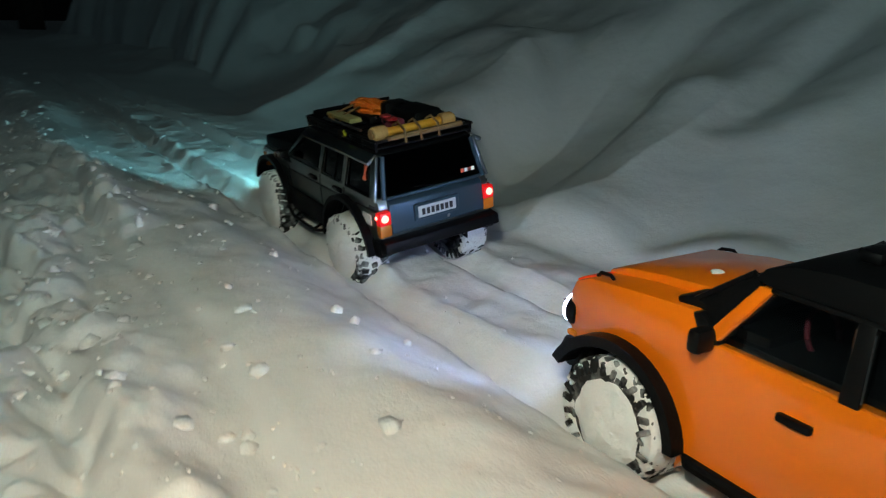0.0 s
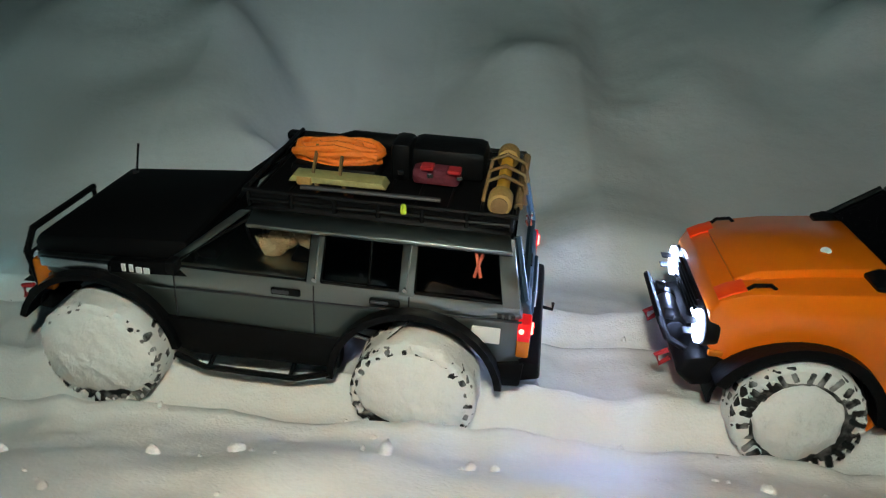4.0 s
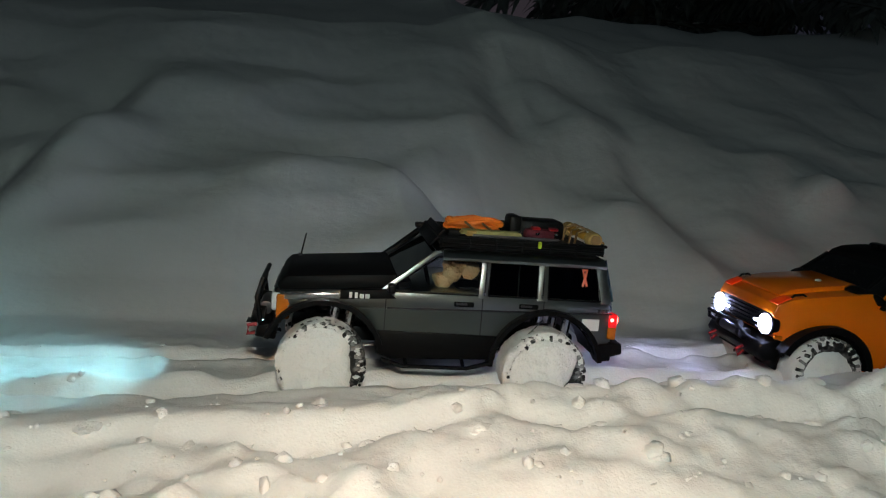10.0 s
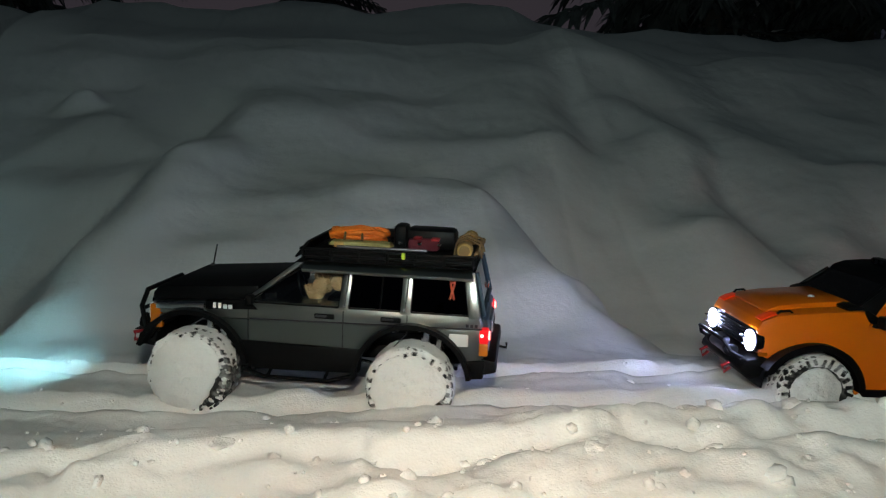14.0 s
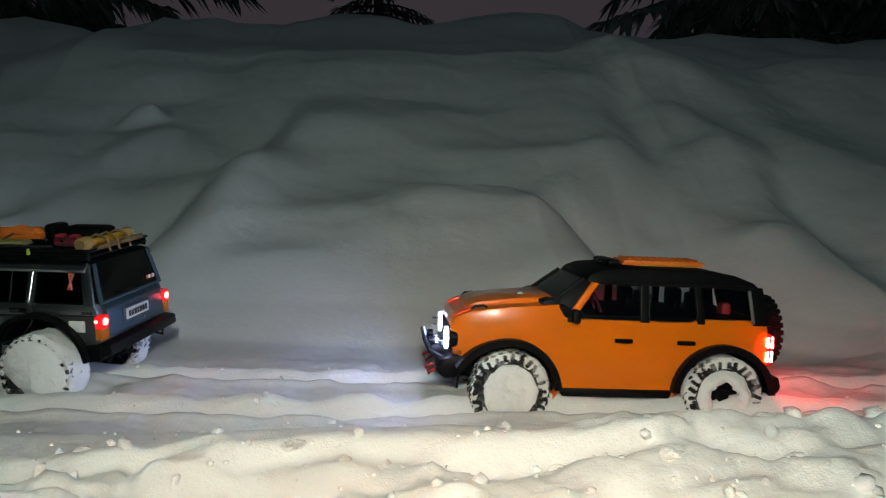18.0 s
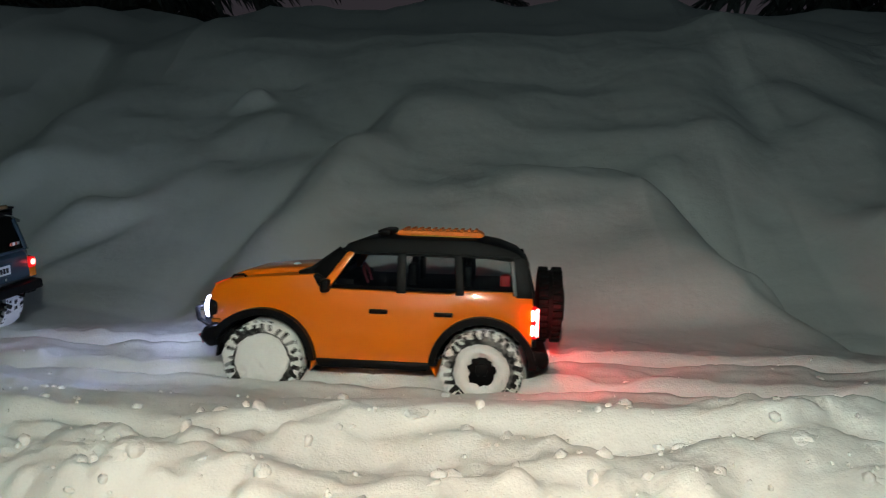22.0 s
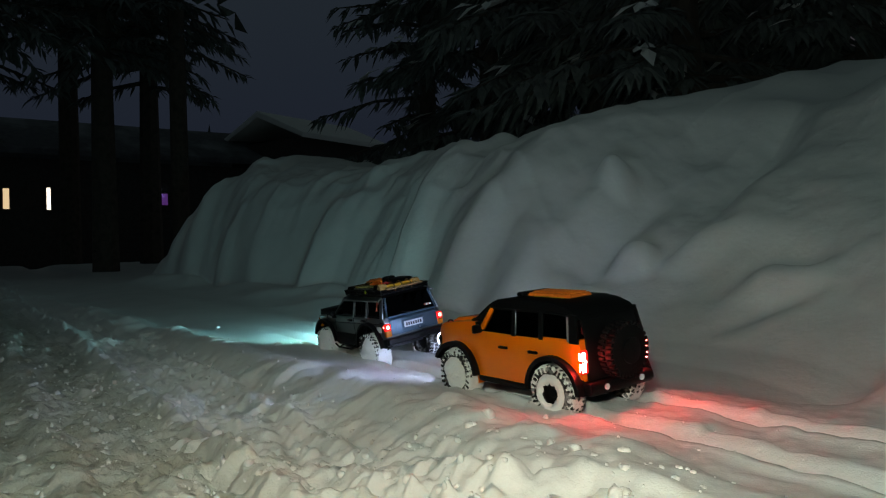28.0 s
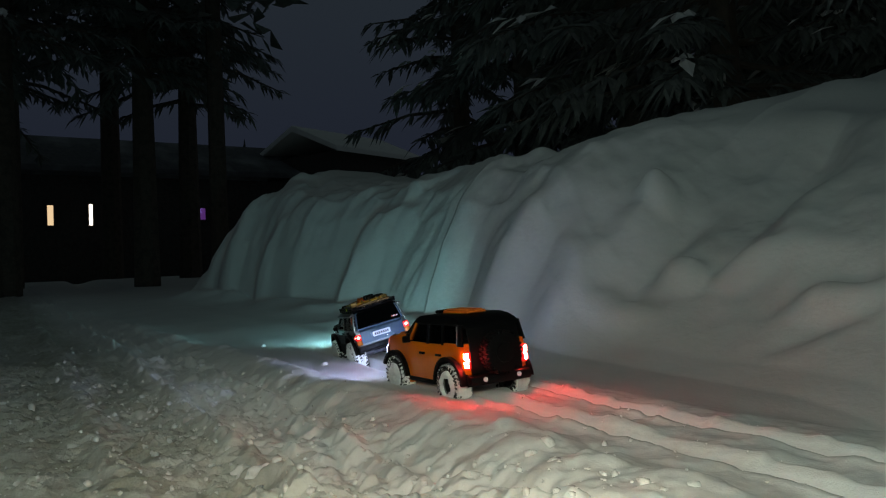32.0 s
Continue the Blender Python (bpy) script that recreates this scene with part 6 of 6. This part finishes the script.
# ---- everything that moves ----
ORANGE_WAY = (
    (0.0, 1.919, 1.011, -0.006, -0.4, 0.7, 175.1),
    (0.5, 1.859, 1.026, -0.006, 2.4, 1.8, 175.8),
    (1.0, 1.779, 0.984, 0.000, 4.5, 2.0, 174.6),
    (1.5, 1.691, 1.025, -0.000, 3.8, 1.0, 173.5),
    (2.0, 1.618, 1.031, -0.006, 2.8, 1.1, 173.4),
    (2.5, 1.547, 1.042, -0.008, 0.3, 1.5, 175.3),
    (3.0, 1.494, 1.070, -0.010, -2.2, 1.5, 177.0),
    (3.5, 1.438, 1.026, -0.010, -2.6, 0.7, 176.9),
    (4.0, 1.419, 1.064, -0.006, -2.7, -0.6, 176.5),
    (4.5, 1.368, 1.027, -0.001, -2.3, -1.9, 175.7),
    (6.5, 1.098, 1.070, -0.009, -3.6, 0.2, 174.1),
    (7.0, 1.090, 1.056, -0.013, -3.3, 0.4, 173.7),
    (7.5, 1.093, 1.078, -0.017, -3.9, 0.3, 173.9),
    (8.0, 1.095, 1.084, -0.017, -4.3, 0.1, 174.4),
    (8.5, 1.103, 1.089, -0.015, -4.2, 0.2, 174.8),
    (9.0, 1.119, 1.112, -0.014, -4.2, 0.4, 175.0),
    (9.5, 1.105, 1.094, -0.015, -4.3, 0.0, 174.7),
    (10.0, 1.092, 1.081, -0.016, -4.7, -0.6, 174.4),
    (10.5, 1.090, 1.079, -0.015, -4.8, -0.8, 174.0),
    (11.0, 1.101, 1.093, -0.015, -4.7, -0.8, 173.8),
    (11.5, 1.082, 1.082, -0.016, -4.5, -0.8, 174.1),
    (12.0, 1.067, 1.088, -0.016, -4.3, -0.9, 174.6),
    (12.5, 1.039, 1.099, -0.014, -4.2, -0.6, 174.9),
    (13.0, 1.029, 1.136, -0.015, -4.5, -0.1, 174.8),
    (13.5, 0.977, 1.106, -0.018, -5.0, -1.1, 174.7),
    (15.5, 0.679, 1.150, -0.020, -2.4, -1.4, 173.1),
    (16.0, 0.602, 1.153, -0.019, -2.2, -1.9, 173.3),
    (16.5, 0.526, 1.163, -0.020, -2.6, -1.3, 174.1),
    (17.0, 0.476, 1.160, -0.020, -2.5, -0.2, 176.1),
    (17.5, 0.410, 1.150, -0.017, -1.4, -0.4, 178.6),
    (18.0, 0.343, 1.145, -0.014, -0.7, -1.6, 180.1),
    (18.5, 0.263, 1.134, -0.012, -0.8, -2.4, 180.7),
    (19.0, 0.194, 1.137, -0.011, -1.2, -2.6, 181.2),
    (19.5, 0.135, 1.126, -0.012, -1.7, -2.0, 181.5),
    (20.0, 0.083, 1.126, -0.011, -2.0, -1.0, 181.9),
    (20.5, 0.034, 1.118, -0.009, -2.3, -0.4, 182.2),
    (21.0, -0.011, 1.120, -0.006, -2.2, -0.4, 182.0),
    (21.5, -0.076, 1.122, -0.006, -1.4, -0.7, 180.7),
    (22.0, -0.162, 1.123, -0.006, -0.4, -0.8, 179.1),
    (22.5, -0.255, 1.127, -0.006, -0.1, -0.9, 177.8),
    (23.0, -0.332, 1.153, -0.007, -0.8, -0.9, 176.5),
    (23.5, -0.429, 1.166, -0.010, -1.1, -1.1, 176.4),
    (24.0, -0.519, 1.178, -0.014, -1.1, -1.3, 176.1),
    (24.5, -0.605, 1.196, -0.014, -1.1, -1.1, 175.0),
    (25.0, -0.687, 1.185, -0.012, -0.6, -0.8, 174.9),
    (25.5, -0.759, 1.180, -0.010, -0.3, -0.3, 175.1),
    (26.0, -0.821, 1.171, -0.009, -0.3, 0.2, 175.7),
    (26.5, -0.907, 1.170, -0.005, -0.3, -0.6, 177.5),
    (28.5, -1.255, 1.158, 0.003, -3.9, -0.4, 182.0),
    (29.0, -1.352, 1.181, 0.003, -3.9, -1.5, 182.0),
    (29.5, -1.400, 1.151, 0.000, -3.7, -1.3, 183.0),
    (30.0, -1.458, 1.151, -0.002, -3.3, -0.6, 183.7),
    (30.5, -1.522, 1.151, -0.003, -3.2, 0.2, 183.7),
    (31.0, -1.594, 1.155, -0.004, -3.4, 0.8, 182.2),
    (31.5, -1.660, 1.165, -0.005, -3.0, 1.2, 179.5),
    (32.0, -1.712, 1.156, -0.008, -2.1, 1.7, 177.5),
)
GREY_WAY = (
    (0.0, 1.020, 1.096, 0.008, -7.6, -2.2, 177.0),
    (0.5, 1.014, 1.085, 0.008, -11.2, -2.1, 178.0),
    (1.0, 0.962, 1.073, 0.013, -12.3, -1.2, 177.4),
    (1.5, 0.945, 1.100, 0.017, -10.6, -1.0, 177.5),
    (2.0, 0.892, 1.101, 0.012, -8.2, -1.6, 178.4),
    (2.5, 0.889, 1.104, 0.005, -6.4, -2.5, 177.5),
    (3.0, 0.859, 1.082, 0.004, -5.9, -2.9, 175.8),
    (3.5, 0.808, 1.082, 0.009, -6.7, -2.4, 175.0),
    (4.0, 0.761, 1.106, 0.011, -6.8, -2.6, 175.9),
    (4.5, 0.714, 1.099, 0.007, -4.4, -3.9, 178.6),
    (6.5, 0.504, 1.122, -0.005, -6.3, -0.7, 175.8),
    (7.0, 0.487, 1.128, -0.008, -5.7, -0.4, 175.1),
    (7.5, 0.473, 1.131, -0.008, -5.9, -0.4, 175.8),
    (8.0, 0.465, 1.128, -0.006, -6.0, -0.2, 176.5),
    (8.5, 0.451, 1.123, -0.003, -4.8, 0.0, 177.2),
    (9.0, 0.394, 1.111, 0.002, -3.5, -0.7, 177.8),
    (9.5, 0.353, 1.111, 0.005, -3.7, -1.6, 177.3),
    (10.0, 0.315, 1.108, 0.007, -4.5, -2.2, 176.2),
    (10.5, 0.268, 1.093, 0.010, -4.7, -2.6, 175.5),
    (11.0, 0.231, 1.101, 0.012, -4.8, -2.9, 174.2),
    (11.5, 0.200, 1.102, 0.013, -5.3, -3.1, 172.4),
    (12.0, 0.179, 1.111, 0.014, -5.7, -3.3, 170.6),
    (12.5, 0.155, 1.116, 0.016, -6.1, -3.2, 168.7),
    (13.0, 0.136, 1.137, 0.017, -6.5, -2.8, 167.4),
    (13.5, 0.076, 1.132, 0.018, -6.2, -2.3, 167.5),
    (15.5, -0.224, 1.208, 0.014, -5.3, -0.6, 162.5),
    (16.0, -0.306, 1.233, 0.016, -7.3, -0.4, 163.8),
    (16.5, -0.382, 1.238, 0.016, -7.4, -0.1, 165.3),
    (17.0, -0.463, 1.251, 0.016, -6.9, 0.0, 166.6),
    (17.5, -0.549, 1.263, 0.016, -6.7, -0.1, 167.5),
    (18.0, -0.637, 1.275, 0.015, -6.4, -0.3, 168.8),
    (18.5, -0.702, 1.289, 0.014, -6.6, -0.5, 170.1),
    (19.0, -0.750, 1.306, 0.015, -7.2, -0.5, 170.8),
    (19.5, -0.818, 1.299, 0.016, -7.5, -0.6, 171.8),
    (20.0, -0.872, 1.296, 0.015, -7.6, -0.7, 172.9),
    (20.5, -0.933, 1.291, 0.016, -8.0, -0.8, 173.4),
    (21.0, -0.990, 1.287, 0.017, -8.2, -0.7, 174.3),
    (21.5, -1.061, 1.289, 0.019, -7.5, -0.6, 175.3),
    (22.0, -1.127, 1.285, 0.018, -6.5, -0.8, 175.5),
    (22.5, -1.184, 1.284, 0.017, -5.9, -0.9, 175.5),
    (23.0, -1.251, 1.283, 0.018, -5.4, -0.8, 175.9),
    (23.5, -1.332, 1.268, 0.018, -5.7, -0.8, 176.1),
    (24.0, -1.411, 1.254, 0.017, -6.3, -0.7, 176.4),
    (24.5, -1.483, 1.243, 0.017, -6.8, -0.3, 176.8),
    (25.0, -1.556, 1.240, 0.016, -7.6, 0.7, 177.6),
    (25.5, -1.622, 1.236, 0.014, -8.5, 1.6, 178.0),
    (26.0, -1.684, 1.241, 0.011, -8.5, 2.1, 178.3),
    (26.5, -1.762, 1.238, 0.010, -7.4, 2.7, 180.1),
    (28.5, -2.070, 1.232, 0.001, -8.9, 0.8, 177.0),
    (29.0, -2.139, 1.248, 0.006, -9.2, 0.6, 175.7),
    (29.5, -2.193, 1.245, 0.004, -9.7, 1.0, 174.5),
    (30.0, -2.259, 1.251, 0.000, -10.1, 1.4, 172.8),
    (30.5, -2.322, 1.257, -0.003, -10.1, 1.5, 171.3),
    (31.0, -2.382, 1.267, -0.005, -10.3, 1.8, 170.5),
    (31.5, -2.438, 1.279, -0.006, -11.2, 2.4, 169.1),
    (32.0, -2.492, 1.302, -0.005, -13.5, 3.6, 165.9),
)


def glide(rows, t):
    """A row between two rows."""
    for a, b in zip(rows, rows[1:]):
        if a[0] <= t <= b[0]:
            k = (t - a[0]) / (b[0] - a[0])
            return [p + (q - p) * k for p, q in zip(a, b)]
    return list(rows[-1])


def drive(truck, wheels, rows, radius):
    walk(truck, [(r[0], pose(*r[1:])) for r in rows])
    times = [k * 0.5 for k in range(65)]
    turn, last, keys = 0.0, None, []
    for t in times:
        r = glide(rows, t)
        if last is not None:
            turn += max(0.0, math.hypot(r[1] - last[1], r[2] - last[2])) / radius
        last = r
        keys.append((t, math.degrees(turn)))
    for w in wheels:
        x, y, z = w.location
        walk(w, [(t, pose(x, y, z, 0, a, 0)) for t, a in keys])


def motions():
    drive(orange, orange_wheels, ORANGE_WAY, 0.058)
    drive(grey, grey_wheels, GREY_WAY, 0.058)
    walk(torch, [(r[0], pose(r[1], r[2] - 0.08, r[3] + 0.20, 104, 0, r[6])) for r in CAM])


motions()
